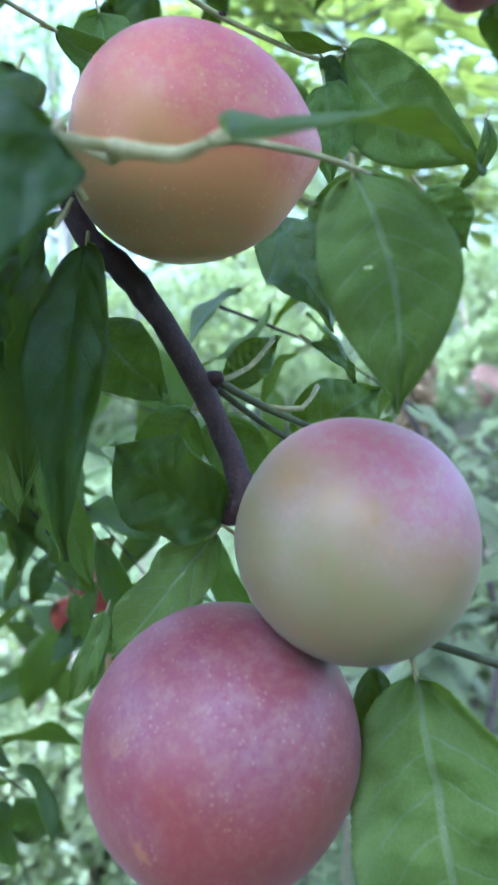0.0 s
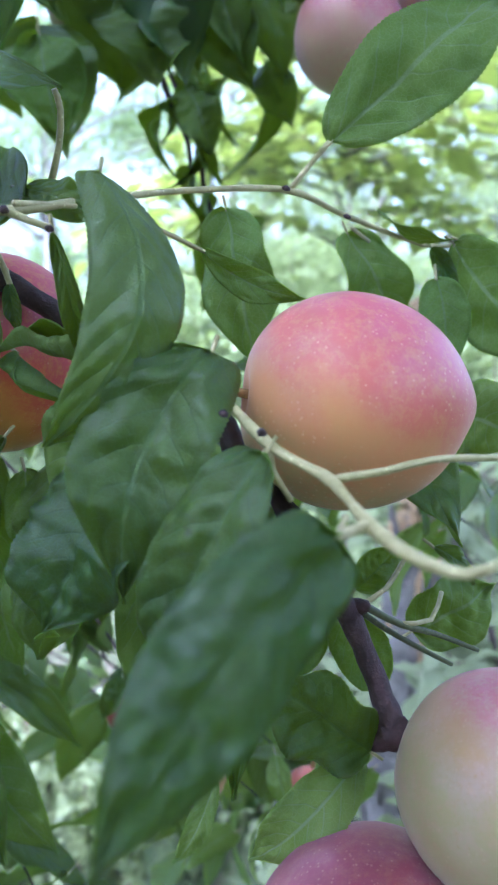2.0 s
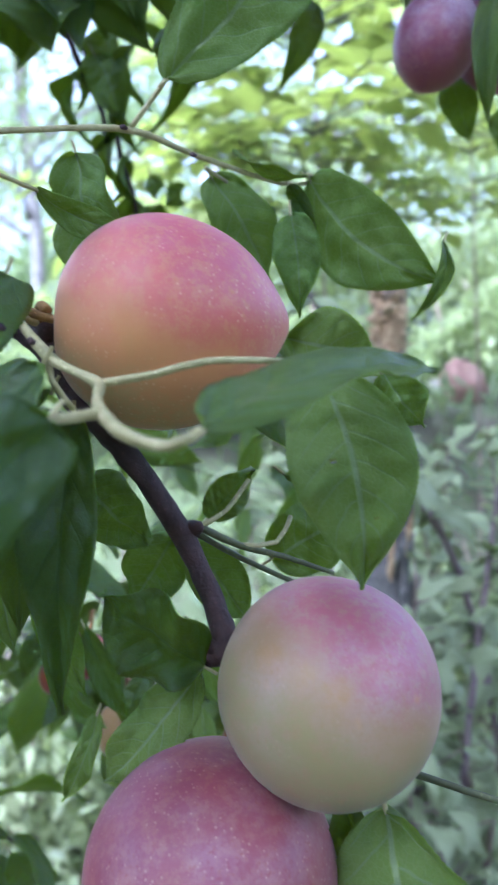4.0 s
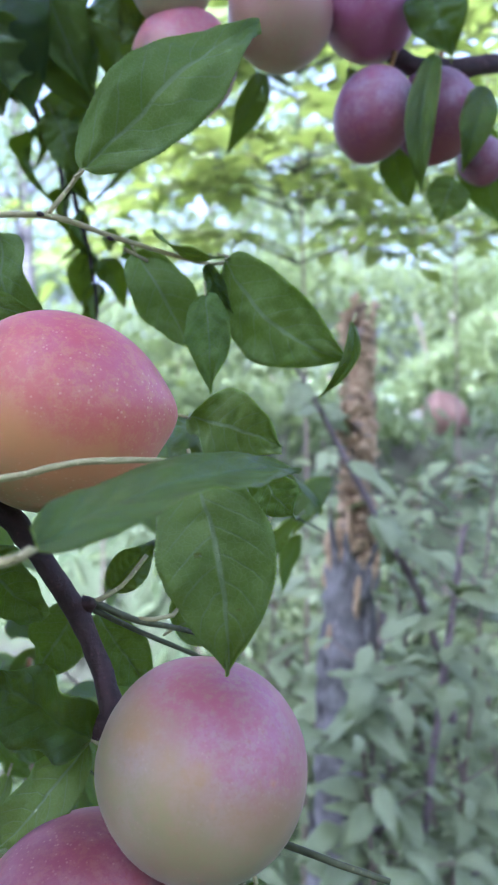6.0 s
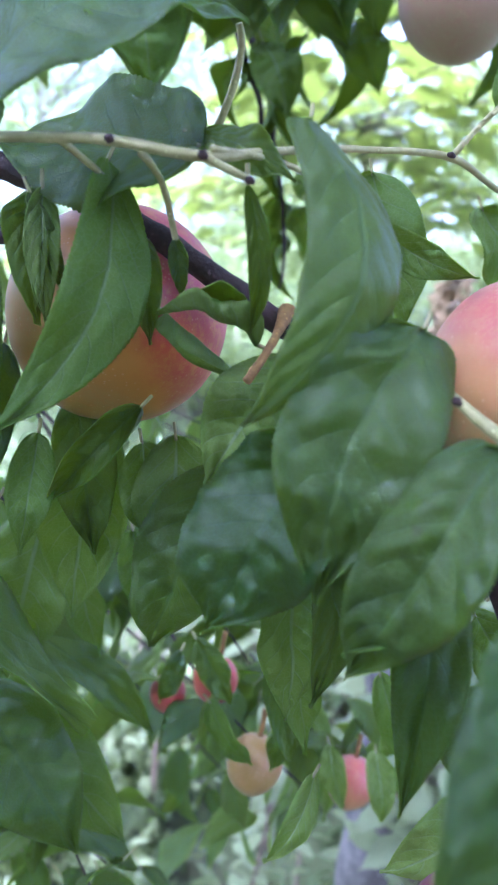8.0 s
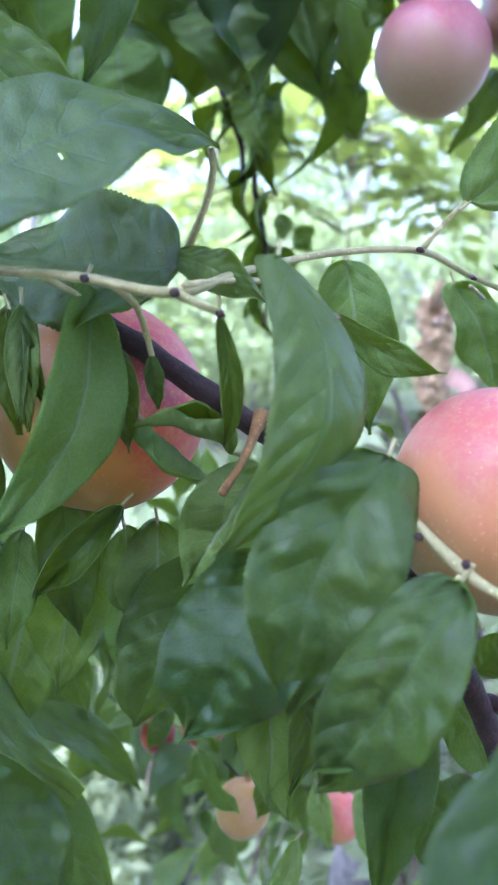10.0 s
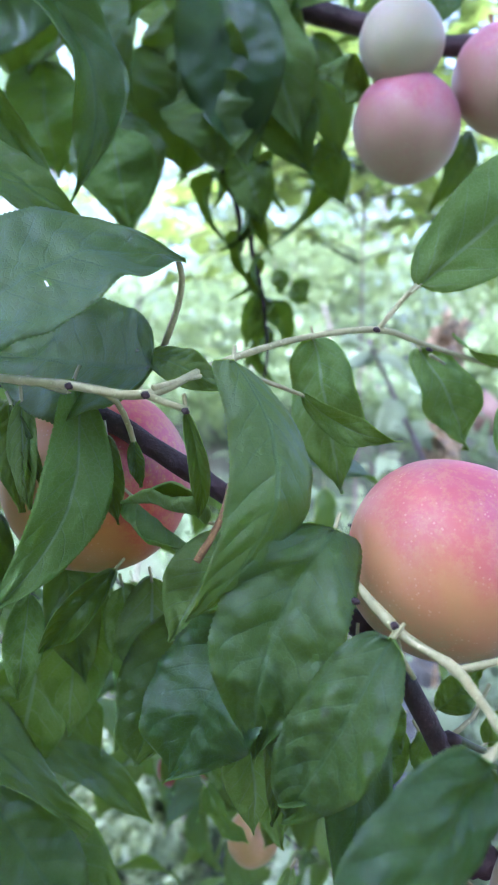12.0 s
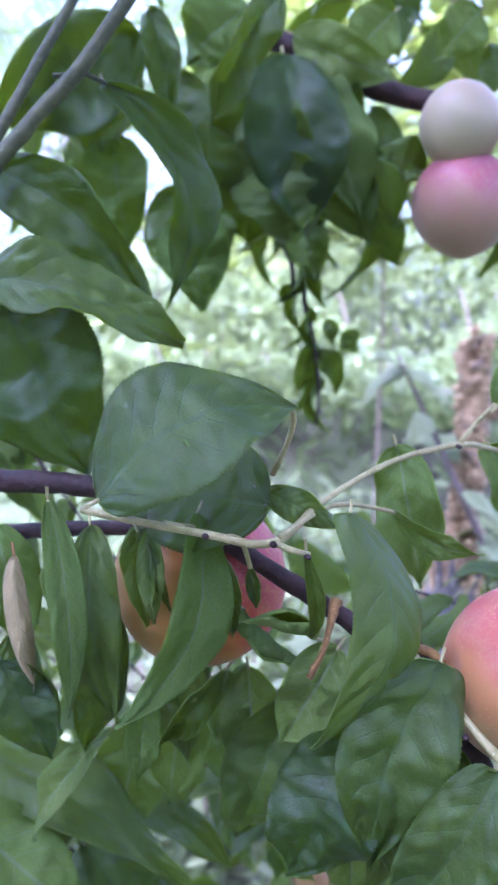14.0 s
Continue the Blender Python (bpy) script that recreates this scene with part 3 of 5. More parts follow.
leaf(branch, (-0.1543, 0.3600, 1.7098), (-0.1431, 0.3600, 1.6520), 0.0210, (0.08, -1.00, 0.01), fold=0.7, ripple=0.06, bow=-0.06)
leaf(branch, (-0.0934, 0.3300, 1.7059), (-0.1228, 0.3350, 1.6520), 0.0235, (0.42, -0.86, -0.31), fold=0.6, ripple=0.06, bow=0.1)
leaf(branch, (-0.1638, 0.4000, 1.7134), (-0.2443, 0.4100, 1.6690), 0.0529, (0.09, -0.93, -0.37))
leaf(branch, (-0.1085, 0.4000, 1.7283), (-0.1411, 0.4100, 1.7003), 0.0374, (0.20, 0.97, 0.11), bend=-0.08, fold=-0.15)
leaf(branch, (-0.1886, 0.4200, 1.7200), (-0.1966, 0.4300, 1.6507), 0.0488, (0.22, -0.96, -0.16))
leaf(branch, (-0.1819, 0.4200, 1.6670), (-0.1719, 0.4200, 1.6064), 0.0354, (0.02, 1.00, 0.00), bend=-0.08, fold=-0.15)
leaf(branch, (-0.1289, 0.4400, 1.7345), (-0.1114, 0.4400, 1.6829), 0.0369, (0.21, 0.98, 0.07), bend=-0.08, fold=-0.15)
leaf(branch, (-0.1700, 0.3000, 1.3628), (-0.1014, 0.3000, 1.3186), 0.0206, (0.41, -0.66, 0.63), fold=0.3)
leaf(branch, (-0.1630, 0.3000, 1.3383), (-0.1081, 0.2900, 1.2804), 0.0304, (-0.16, 0.94, -0.31), fold=-0.2, bend=-0.08)
leaf(branch, (-0.1650, 0.2800, 1.3420), (-0.1226, 0.2700, 1.2879), 0.0359, (0.32, -0.86, 0.41), fold=0.3)
leaf(branch, (-0.2072, 0.2600, 1.3966), (-0.1176, 0.2500, 1.3439), 0.0289, (0.32, -0.66, 0.68), fold=0.3)
leaf(branch, (-0.2042, 0.2400, 1.3780), (-0.1508, 0.2300, 1.3423), 0.0328, (-0.23, 0.79, -0.57), fold=-0.2, bend=-0.08)
leaf(branch, (-0.1431, 0.2300, 1.4190), (-0.1700, 0.2250, 1.3780), 0.0131, (0.45, 0.80, -0.40), fold=-0.36, bend=-0.08)
leaf(branch, (-0.1581, 0.2000, 1.5069), (-0.1503, 0.1950, 1.4395), 0.0110, (-0.27, 0.96, -0.10), bow=0.04, fold=-0.24, bend=-0.08)
leaf(branch, (-0.1472, 0.2100, 1.4971), (-0.1363, 0.2050, 1.4327), 0.0182, (0.23, -0.97, 0.11), bow=0.06, fold=0.35)
leaf(branch, (-0.1686, 0.2000, 1.4888), (-0.1622, 0.2000, 1.4448), 0.0135, (0.33, -0.94, 0.05), fold=-0.5, roll=-0.5, bow=0.04, dry=True, label='dry curled yellow-brown leaf')
leaf(branch, (-0.1732, 0.2000, 1.4551), (-0.1569, 0.2000, 1.4230), 0.0185, (0.39, -0.90, 0.20))
leaf(branch, (-0.1274, 0.2000, 1.4992), (-0.1252, 0.2000, 1.4688), 0.0084, (-0.16, 0.99, -0.01), fold=-0.3, bend=-0.08)
leaf(branch, (-0.1248, 0.2400, 1.4493), (-0.1177, 0.2400, 1.4030), 0.0177, (0.17, -0.99, 0.03))
leaf(branch, (-0.1057, 0.2400, 1.4372), (-0.0995, 0.2400, 1.4071), 0.0157, (-0.13, 0.99, -0.03), bend=-0.08, fold=-0.15)
leaf(branch, (-0.1311, 0.2050, 1.4997), (-0.1269, 0.2000, 1.4679), 0.0119, (-0.01, -0.99, 0.15), fold=0.6)
leaf(branch, (-0.1042, 0.2000, 1.4903), (-0.1005, 0.2000, 1.4653), 0.0093, (0.09, -1.00, 0.01), fold=0.6)
leaf(branch, (-0.0978, 0.2050, 1.4727), (-0.0752, 0.2000, 1.4571), 0.0170, (-0.28, -0.95, -0.10), fold=0.5, roll=1.2)
leaf(branch, (-0.1575, 0.2150, 1.4899), (-0.1432, 0.2100, 1.4406), 0.0195, (0.07, 0.99, -0.08), fold=-0.24, bow=0.05, bend=-0.08)
leaf(branch, (-0.1815, 0.2200, 1.4936), (-0.1688, 0.2150, 1.4531), 0.0199, (-0.32, 0.92, -0.21), fold=-0.18, bend=-0.08)
leaf(branch, (-0.1728, 0.2100, 1.4606), (-0.1562, 0.2100, 1.4265), 0.0175, (0.07, -1.00, 0.03), fold=0.4)
leaf(branch, (-0.1435, 0.2300, 1.4625), (-0.1520, 0.2250, 1.4128), 0.0188, (0.14, -0.99, 0.08), fold=0.4)
leaf(branch, (-0.1195, 0.2500, 1.4413), (-0.1248, 0.2500, 1.3800), 0.0244, (-0.06, 1.00, 0.01), fold=-0.18, bend=-0.08)
leaf(branch, (-0.0959, 0.2400, 1.4398), (-0.0882, 0.2400, 1.3921), 0.0235, (0.09, 1.00, 0.02), fold=-0.18, bend=-0.08)
leaf(branch, (-0.0796, 0.2300, 1.4342), (-0.0979, 0.2300, 1.3802), 0.0284, (-0.18, -0.98, 0.06), fold=0.3)
leaf(branch, (-0.1393, 0.2700, 1.4089), (-0.1479, 0.2700, 1.3520), 0.0282, (-0.08, 1.00, 0.01), fold=-0.18, bend=-0.08)
leaf(branch, (-0.0356, 0.2000, 1.4216), (-0.0185, 0.2000, 1.4033), 0.0185, (-0.02, 1.00, -0.02), fold=-0.18, bend=-0.08)
leaf(branch, (-0.0344, 0.1600, 1.4397), (-0.0550, 0.1600, 1.4081), 0.0281, (-0.53, -0.78, 0.34), fold=0.3)
leaf(branch, (-0.0128, 0.2403, 1.5370), (0.0444, 0.2660, 1.5933), 0.0303, (-0.30, 0.85, -0.45), bow=-0.03, fold=-0.09, wave=0.07, bend=-0.08)
leaf(branch, (-0.0443, 0.2550, 1.5204), (-0.0332, 0.2500, 1.4683), 0.0234, (0.33, 0.94, -0.02), bow=0.04, bend=-0.08, fold=-0.15)
leaf(branch, (-0.0495, 0.2220, 1.5024), (-0.0187, 0.2220, 1.4891), 0.0094, (0.17, 0.91, 0.39), fold=-0.21, bow=-0.04, bend=-0.08)
leaf(branch, (-0.0030, 0.2850, 1.5187), (0.0175, 0.2900, 1.4804), 0.0221, (-0.23, 0.97, 0.00), fold=-0.24, bend=-0.08)
leaf(branch, (0.0247, 0.2620, 1.5005), (0.0265, 0.2520, 1.4656), 0.0155, (0.24, 0.94, -0.25), fold=-0.24, bow=0.05, bend=-0.08)
leaf(branch, (0.0247, 0.2700, 1.5114), (0.0342, 0.2680, 1.4937), 0.0089, (-0.17, -0.99, 0.02), fold=0.8)
leaf(branch, (0.0321, 0.2700, 1.5130), (0.0765, 0.2650, 1.4765), 0.0289, (0.31, 0.93, 0.21), bow=-0.09, fold=-0.072, wave=0.05, bend=-0.08)
leaf(branch, (0.0763, 0.2660, 1.4902), (0.0643, 0.2620, 1.4638), 0.0074, (-0.08, -0.98, 0.19), fold=0.8, bow=-0.16)
leaf(branch, (0.0310, 0.2680, 1.5138), (0.0058, 0.2700, 1.5239), 0.0075, (-0.38, -0.29, -0.88), fold=0.1, bow=0.06)
leaf(branch, (0.0259, 0.1660, 1.4492), (0.0338, 0.1590, 1.4010), 0.0255, (0.19, 0.97, -0.12), bow=0.08, fold=-0.072, wave=0.06, bend=-0.06, holes=((0.42, 0.3, 0.014), (0.38, 0.72, 0.011), (0.7, 0.6, 0.012)))
leaf(branch, (0.0040, 0.1095, 1.4416), (0.0510, 0.1620, 1.4480), 0.0200, (0.02, -0.31, 0.95), fold=0.06, bend=0.03, wave=0.05, ripple=0.03)
leaf(branch, (0.0198, 0.2350, 1.4583), (0.0497, 0.2400, 1.4476), 0.0230, (-0.04, 0.94, 0.33), fold=-0.06, bow=0.1, bend=-0.08)
leaf(branch, (0.0414, 0.1760, 1.4480), (0.0509, 0.1740, 1.4350), 0.0120, (0.29, 0.96, 0.06), fold=-0.12, bend=-0.08)
leaf(branch, (0.0095, 0.2550, 1.4582), (0.0246, 0.2150, 1.4202), 0.0207, (-0.36, -0.71, 0.61), fold=0.06, bend=0.03)
leaf(branch, (0.0145, 0.2320, 1.3906), (0.0400, 0.2350, 1.4053), 0.0216, (-0.07, 0.99, -0.08), fold=-0.12, bend=-0.08)
leaf(branch, (-0.0039, 0.2220, 1.4058), (0.0099, 0.2250, 1.4202), 0.0116, (0.04, -0.99, 0.16), fold=0.3)
leaf(branch, (0.0194, 0.2250, 1.4182), (0.0316, 0.2260, 1.4068), 0.0064, (0.51, -0.71, 0.48))
leaf(branch, (-0.0092, 0.2250, 1.3981), (0.0070, 0.2300, 1.3716), 0.0160, (-0.25, 0.97, 0.03), bend=-0.08, fold=-0.15)
leaf(branch, (-0.0145, 0.2280, 1.3994), (-0.0289, 0.2300, 1.3753), 0.0187, (0.20, 0.98, -0.04), bend=-0.08, fold=-0.15)
leaf(branch, (-0.0038, 0.1860, 1.3741), (-0.0304, 0.1900, 1.3927), 0.0234, (-0.16, -0.99, -0.02), fold=0.2, bow=0.05, bend=0.08)
leaf(branch, (-0.0053, 0.1900, 1.3713), (-0.0331, 0.2000, 1.3366), 0.0162, (0.44, 0.89, -0.10), bow=0.06, fold=-0.18, bend=-0.08)
leaf(branch, (-0.0456, 0.2500, 1.3343), (-0.0594, 0.2500, 1.3033), 0.0087, (0.28, 0.95, -0.13), bow=0.1, bend=-0.08, fold=-0.15)
leaf(branch, (0.0401, 0.1720, 1.3432), (0.0519, 0.1650, 1.2799), 0.0358, (0.28, 0.96, -0.05), fold=-0.09, bow=0.02, bend=-0.08)
leaf(branch, (0.0305, 0.1780, 1.3422), (0.0392, 0.1780, 1.3176), 0.0113, (-0.30, -0.95, -0.11), fold=0.4)
leaf(branch, (-0.0904, 0.1900, 1.5094), (-0.1444, 0.2150, 1.5121), 0.0380, (-0.10, -0.86, 0.48), fold=0.15, bow=0.02, bend=-0.02, wave=0.04, ripple=0.03)
leaf(branch, (-0.0343, 0.1870, 1.4395), (-0.0371, 0.1720, 1.3684), 0.0167, (0.05, -0.98, 0.20), fold=0.3)
leaf(branch, (-0.0515, 0.2000, 1.4403), (-0.0551, 0.2000, 1.3789), 0.0166, (0.27, -0.96, -0.02), fold=0.3)
leaf(branch, (-0.0660, 0.2100, 1.4206), (-0.0603, 0.2100, 1.3705), 0.0189, (-0.32, 0.95, -0.04), fold=-0.12, bend=-0.08)
leaf(branch, (-0.0627, 0.2400, 1.3867), (-0.0496, 0.2500, 1.3406), 0.0119, (-0.35, 0.93, 0.10), fold=-0.18, bend=-0.08)
leaf(branch, (-0.0603, 0.3000, 1.3474), (-0.0480, 0.3100, 1.3058), 0.0116, (0.34, -0.93, -0.12), fold=0.3)
leaf(branch, (-0.0179, 0.3000, 1.3489), (0.0010, 0.3100, 1.3086), 0.0127, (0.11, 0.97, 0.20), fold=-0.18, bend=-0.08)
leaf(branch, (-0.0887, 0.3400, 1.3416), (-0.0722, 0.3400, 1.3139), 0.0129, (0.22, -0.97, 0.13), fold=0.3)
leaf(branch, (-0.0810, 0.3400, 1.3147), (-0.0608, 0.3350, 1.2897), 0.0114, (0.2, 0.95, 0.2), fold=-0.2, bend=-0.08)
leaf(branch, (-0.0434, 0.3400, 1.3116), (-0.0532, 0.3350, 1.2875), 0.0124, (-0.2, -0.9, 0.3), fold=0.25, bend=0.08)
leaf(branch, (-0.0218, 0.3800, 1.2789), (-0.0131, 0.3750, 1.2496), 0.0123, (0.2, 0.95, 0.1), fold=-0.2, bend=-0.08)
leaf(branch, (0.0029, 0.3900, 1.2714), (0.0078, 0.3850, 1.2379), 0.0150, (-0.2, 0.95, 0.2), fold=-0.2, bend=-0.08)
leaf(branch, (-0.0957, 0.3600, 1.3281), (-0.1038, 0.3550, 1.3054), 0.0104, (0.2, -0.9, 0.3), fold=0.25, bend=0.08)
leaf(branch, (-0.1325, 0.3000, 1.3873), (-0.1216, 0.2950, 1.3500), 0.0149, (0.1, 0.95, 0.2), fold=-0.2, bend=-0.08)
leaf(branch, (-0.1139, 0.3000, 1.3973), (-0.1041, 0.2950, 1.3622), 0.0153, (-0.2, 0.95, 0.2), fold=-0.2, bend=-0.08)
leaf(branch, (-0.1451, 0.3100, 1.3762), (-0.1377, 0.3050, 1.3534), 0.0132, (0.3, -0.9, 0.3), fold=0.25, bend=0.08)
plum((-0.0099, 0.1880, 1.4615), (-1.00, -0.12, 0.05), 0.0265, SKIN_HALF, "ripe pink and amber plum on the branch beside a pale twig", long=1.065, nose=0.085, taper=0.06)
plum((0.0270, 0.1710, 1.3733), (-0.30, 0.85, 0.40), 0.0262, SKIN_PALE, "pale green plum with a pink blushed top", long=1.04, nose=0.04, stem=0.004)
plum((-0.0031, 0.1740, 1.3256), (0.25, 0.85, 0.45), 0.0311, SKIN_RED, "large dusky pink plum touching a pale one", long=1.05, nose=0.04, stem=0.004)
plum((-0.1140, 0.2360, 1.4725), (0.20, 0.90, 0.30), 0.0304, SKIN_AMBER, "orange and red plum behind the dark stem", long=1.0, nose=0.05)
tube("bud", [(-0.0899, 0.1705, 1.5030), (-0.0892, 0.1700, 1.5028), (-0.0885, 0.1705, 1.5025)], [0.0007, 0.0011, 0.0005], BARK, branch, sides=8, step=0.001)
tube("bud", [(-0.0805, 0.1725, 1.4994), (-0.0798, 0.1720, 1.4992), (-0.0791, 0.1725, 1.4989)], [0.0006, 0.0009, 0.0004], BARK, branch, sides=8, step=0.001)
tube("bud", [(-0.0268, 0.2365, 1.5231), (-0.0259, 0.2360, 1.5228), (-0.0248, 0.2365, 1.5225)], [0.0006, 0.0009, 0.0004], BARK, branch, sides=8, step=0.001)
tube("bud", [(-0.1082, 0.1705, 1.5046), (-0.1074, 0.1700, 1.5044), (-0.1068, 0.1705, 1.5041)], [0.0006, 0.0010, 0.0004], BARK, branch, sides=8, step=0.001)
tube("bud", [(-0.0404, 0.1520, 1.4601), (-0.0399, 0.1515, 1.4600), (-0.0391, 0.1520, 1.4596)], [0.0006, 0.0009, 0.0004], BARK, branch, sides=8, step=0.001)
tube("bud", [(-0.0328, 0.1460, 1.4568), (-0.0323, 0.1455, 1.4568), (-0.0315, 0.1460, 1.4564)], [0.0006, 0.0010, 0.0004], BARK, branch, sides=8, step=0.001)
tube("bud", [(-0.0073, 0.2500, 1.5178), (-0.0064, 0.2495, 1.5175), (-0.0052, 0.2500, 1.5171)], [0.0004, 0.0008, 0.0004], BARK, branch, sides=8, step=0.001)

# ---------- the upper fruiting branch ----------
upper = tagged(new("plum_branch"), "dark plum branch overhead crowded with ripening fruit", "branch")
tube("main_stem", [(-0.1282, 0.4300, 1.7367), (-0.0998, 0.4300, 1.7249), (-0.0713, 0.4300, 1.7118), (-0.0428, 0.4280, 1.6987), (-0.0087, 0.4250, 1.6897), (0.0275, 0.4250, 1.6808), (0.0573, 0.4250, 1.6841), (0.0813, 0.4250, 1.6960), (0.1198, 0.4250, 1.6444), (0.1474, 0.4250, 1.6378), (0.1769, 0.4300, 1.6420), (0.2169, 0.4400, 1.6517)], [0.0060, 0.0064, 0.0066, 0.0066, 0.0062, 0.0060, 0.0060, 0.0060, 0.0054, 0.0052, 0.0050, 0.0048], BARK, upper, sides=14, step=0.006, rough=0.12)
tube("twig", [(-0.1078, 0.5000, 1.6871), (-0.0956, 0.5000, 1.6469), (-0.0877, 0.5000, 1.6257), (-0.0790, 0.5000, 1.6066), (-0.0770, 0.5000, 1.5761)], [0.0022, 0.0020, 0.0018, 0.0016, 0.0010], BARK, upper, sides=8)
plum((0.0024, 0.3950, 1.6703), (0.10, 0.30, 0.90), 0.0210, SKIN_GREEN, "small pale green plum under the upper branch", long=1.04, stem=0.004)
plum((0.0079, 0.4020, 1.6320), (0.00, 0.20, 0.90), 0.0270, SKIN_DUSK, "pink-topped plum hanging under a pale green one", long=1.02)
plum((0.0573, 0.4020, 1.6564), (-0.20, 0.30, 0.90), 0.0270, SKIN_DUSK, "pink plum hanging from the upper branch", long=1.04)
plum((0.1050, 0.4200, 1.6648), (0.10, 0.30, 0.90), 0.0254, SKIN_MAUVE, "dusky purple plum high on the upper branch", long=1.02)
plum((0.1059, 0.4100, 1.6088), (0.35, 0.10, 0.90), 0.0212, SKIN_DARK, "purple-red plum with an orange side in a pair", long=1.18)
plum((0.1418, 0.4250, 1.6125), (0.10, 0.10, 0.90), 0.0238, SKIN_DARK, "purple-red plum pressed against its neighbour", long=1.05)
plum((0.1712, 0.4400, 1.5927), (0.00, 0.10, 0.90), 0.0136, SKIN_DARK, "small dark plum low in the cluster", long=1.0)
plum((-0.1275, 0.4250, 1.6559), (0.00, 0.20, 0.90), 0.0189, SKIN_OLIVE, "olive-yellow plum shaded by large leaves", long=1.0)
leaf(upper, (0.1355, 0.4000, 1.6353), (0.1298, 0.4000, 1.5618), 0.0163, (-0.19, -0.98, 0.01), fold=0.5, bow=0.06, ripple=0.035)
leaf(upper, (0.1618, 0.4000, 1.6187), (0.1499, 0.4000, 1.5762), 0.0177, (-0.17, -0.98, 0.05), fold=0.4, ripple=0.035)
leaf(upper, (0.1202, 0.4400, 1.6016), (0.1303, 0.4400, 1.5674), 0.0194, (0.23, 0.97, 0.07), bend=-0.08, fold=-0.15, ripple=0.035)
leaf(upper, (0.1530, 0.4300, 1.5807), (0.1442, 0.4300, 1.5561), 0.0222, (0.14, 0.99, -0.05), bend=-0.08, fold=-0.15, ripple=0.035)
leaf(upper, (0.1703, 0.4500, 1.6143), (0.1847, 0.4500, 1.5571), 0.0297, (0.31, 0.95, 0.08), bend=-0.08, fold=-0.15, ripple=0.035)
leaf(upper, (0.0973, 0.4400, 1.6446), (0.0881, 0.4300, 1.5970), 0.0096, (-0.01, -0.98, 0.21), fold=0.6, bow=-0.08, ripple=0.035)
leaf(upper, (0.1319, 0.4000, 1.6714), (0.1442, 0.4000, 1.6326), 0.0296, (-0.32, -0.94, -0.10), ripple=0.035)
leaf(upper, (0.1233, 0.4500, 1.7014), (0.0791, 0.4500, 1.6607), 0.0297, (-0.16, 0.97, 0.17), bend=-0.08, fold=-0.15, ripple=0.035)
leaf(upper, (0.0501, 0.4400, 1.6411), (0.0283, 0.4400, 1.5978), 0.0162, (0.13, -0.99, -0.07), fold=0.4, ripple=0.035)
leaf(upper, (-0.0264, 0.4500, 1.7464), (-0.0572, 0.4500, 1.7150), 0.0308, (-0.12, 0.98, 0.12), bend=-0.08, fold=-0.15, ripple=0.035)
leaf(upper, (0.0240, 0.4600, 1.7513), (-0.0005, 0.4600, 1.7226), 0.0280, (-0.06, 1.00, 0.05), bend=-0.08, fold=-0.15, ripple=0.035)
leaf(upper, (0.0416, 0.4600, 1.7329), (0.0273, 0.4600, 1.7010), 0.0210, (-0.09, -1.00, 0.04), ripple=0.035)
leaf(upper, (-0.0384, 0.4400, 1.6893), (-0.0213, 0.4400, 1.6232), 0.0291, (-0.10, -0.99, -0.03), bend=0.08, fold=0.2, ripple=0.035)
leaf(upper, (-0.0677, 0.4300, 1.7082), (-0.0529, 0.4300, 1.6440), 0.0348, (-0.04, -1.00, -0.01), bend=0.08, fold=0.2, ripple=0.035)
leaf(upper, (-0.0901, 0.4000, 1.7052), (-0.0725, 0.4100, 1.6090), 0.0508, (0.04, -0.99, -0.10), bend=0.08, fold=0.2, ripple=0.035)
leaf(upper, (-0.1439, 0.4000, 1.6362), (-0.1295, 0.4000, 1.5746), 0.0443, (0.16, -0.99, 0.04), bend=0.08, fold=0.2, ripple=0.035)
leaf(upper, (-0.1443, 0.3800, 1.6873), (-0.1281, 0.3800, 1.6301), 0.0366, (-0.22, -0.97, -0.06), bend=0.08, fold=0.2, ripple=0.035)
leaf(upper, (-0.1031, 0.4200, 1.6782), (-0.1075, 0.4200, 1.6064), 0.0679, (0.28, -0.96, -0.02), bend=0.08, fold=0.2, ripple=0.035)
leaf(upper, (-0.0749, 0.4600, 1.6930), (-0.0504, 0.4600, 1.6317), 0.0370, (-0.01, -1.00, -0.00), bend=0.08, fold=0.2, ripple=0.035)
leaf(upper, (-0.0616, 0.4200, 1.6576), (-0.0382, 0.4200, 1.6121), 0.0328, (-0.12, -0.99, -0.06), bend=0.08, fold=0.2, ripple=0.035)
leaf(upper, (-0.0330, 0.4500, 1.6373), (-0.0169, 0.4500, 1.6024), 0.0224, (-0.14, -0.99, -0.06), bend=0.08, fold=0.2, ripple=0.035)
leaf(upper, (-0.0950, 0.4000, 1.6528), (-0.0840, 0.4000, 1.6093), 0.0484, (0.04, -1.00, 0.01), bend=0.08, fold=0.2, ripple=0.035)
curled = tagged(new("plum_branch"), "hanging twig with dark curled shrivelled leaves", "branch")
tube("twig", [(-0.0904, 0.5, 1.6493), (-0.0815, 0.5, 1.6297), (-0.0721, 0.5, 1.6093), (-0.0696, 0.5, 1.5833), (-0.0624, 0.5, 1.5563), (-0.058, 0.5, 1.522), (-0.0592, 0.5, 1.5028)], [0.0021, 0.0021, 0.0019, 0.0016, 0.0013, 0.0010, 0.0008], BARK, curled, sides=8)
leaf(curled, (-0.0806, 0.4900, 1.6382), (-0.0620, 0.4860, 1.5938), 0.0275, (0.1, 0.95, 0.2), fold=-0.17, roll=0.21, curl=0.20, bow=0.08, stalk=0.006, ripple=0.06, bend=-0.08)
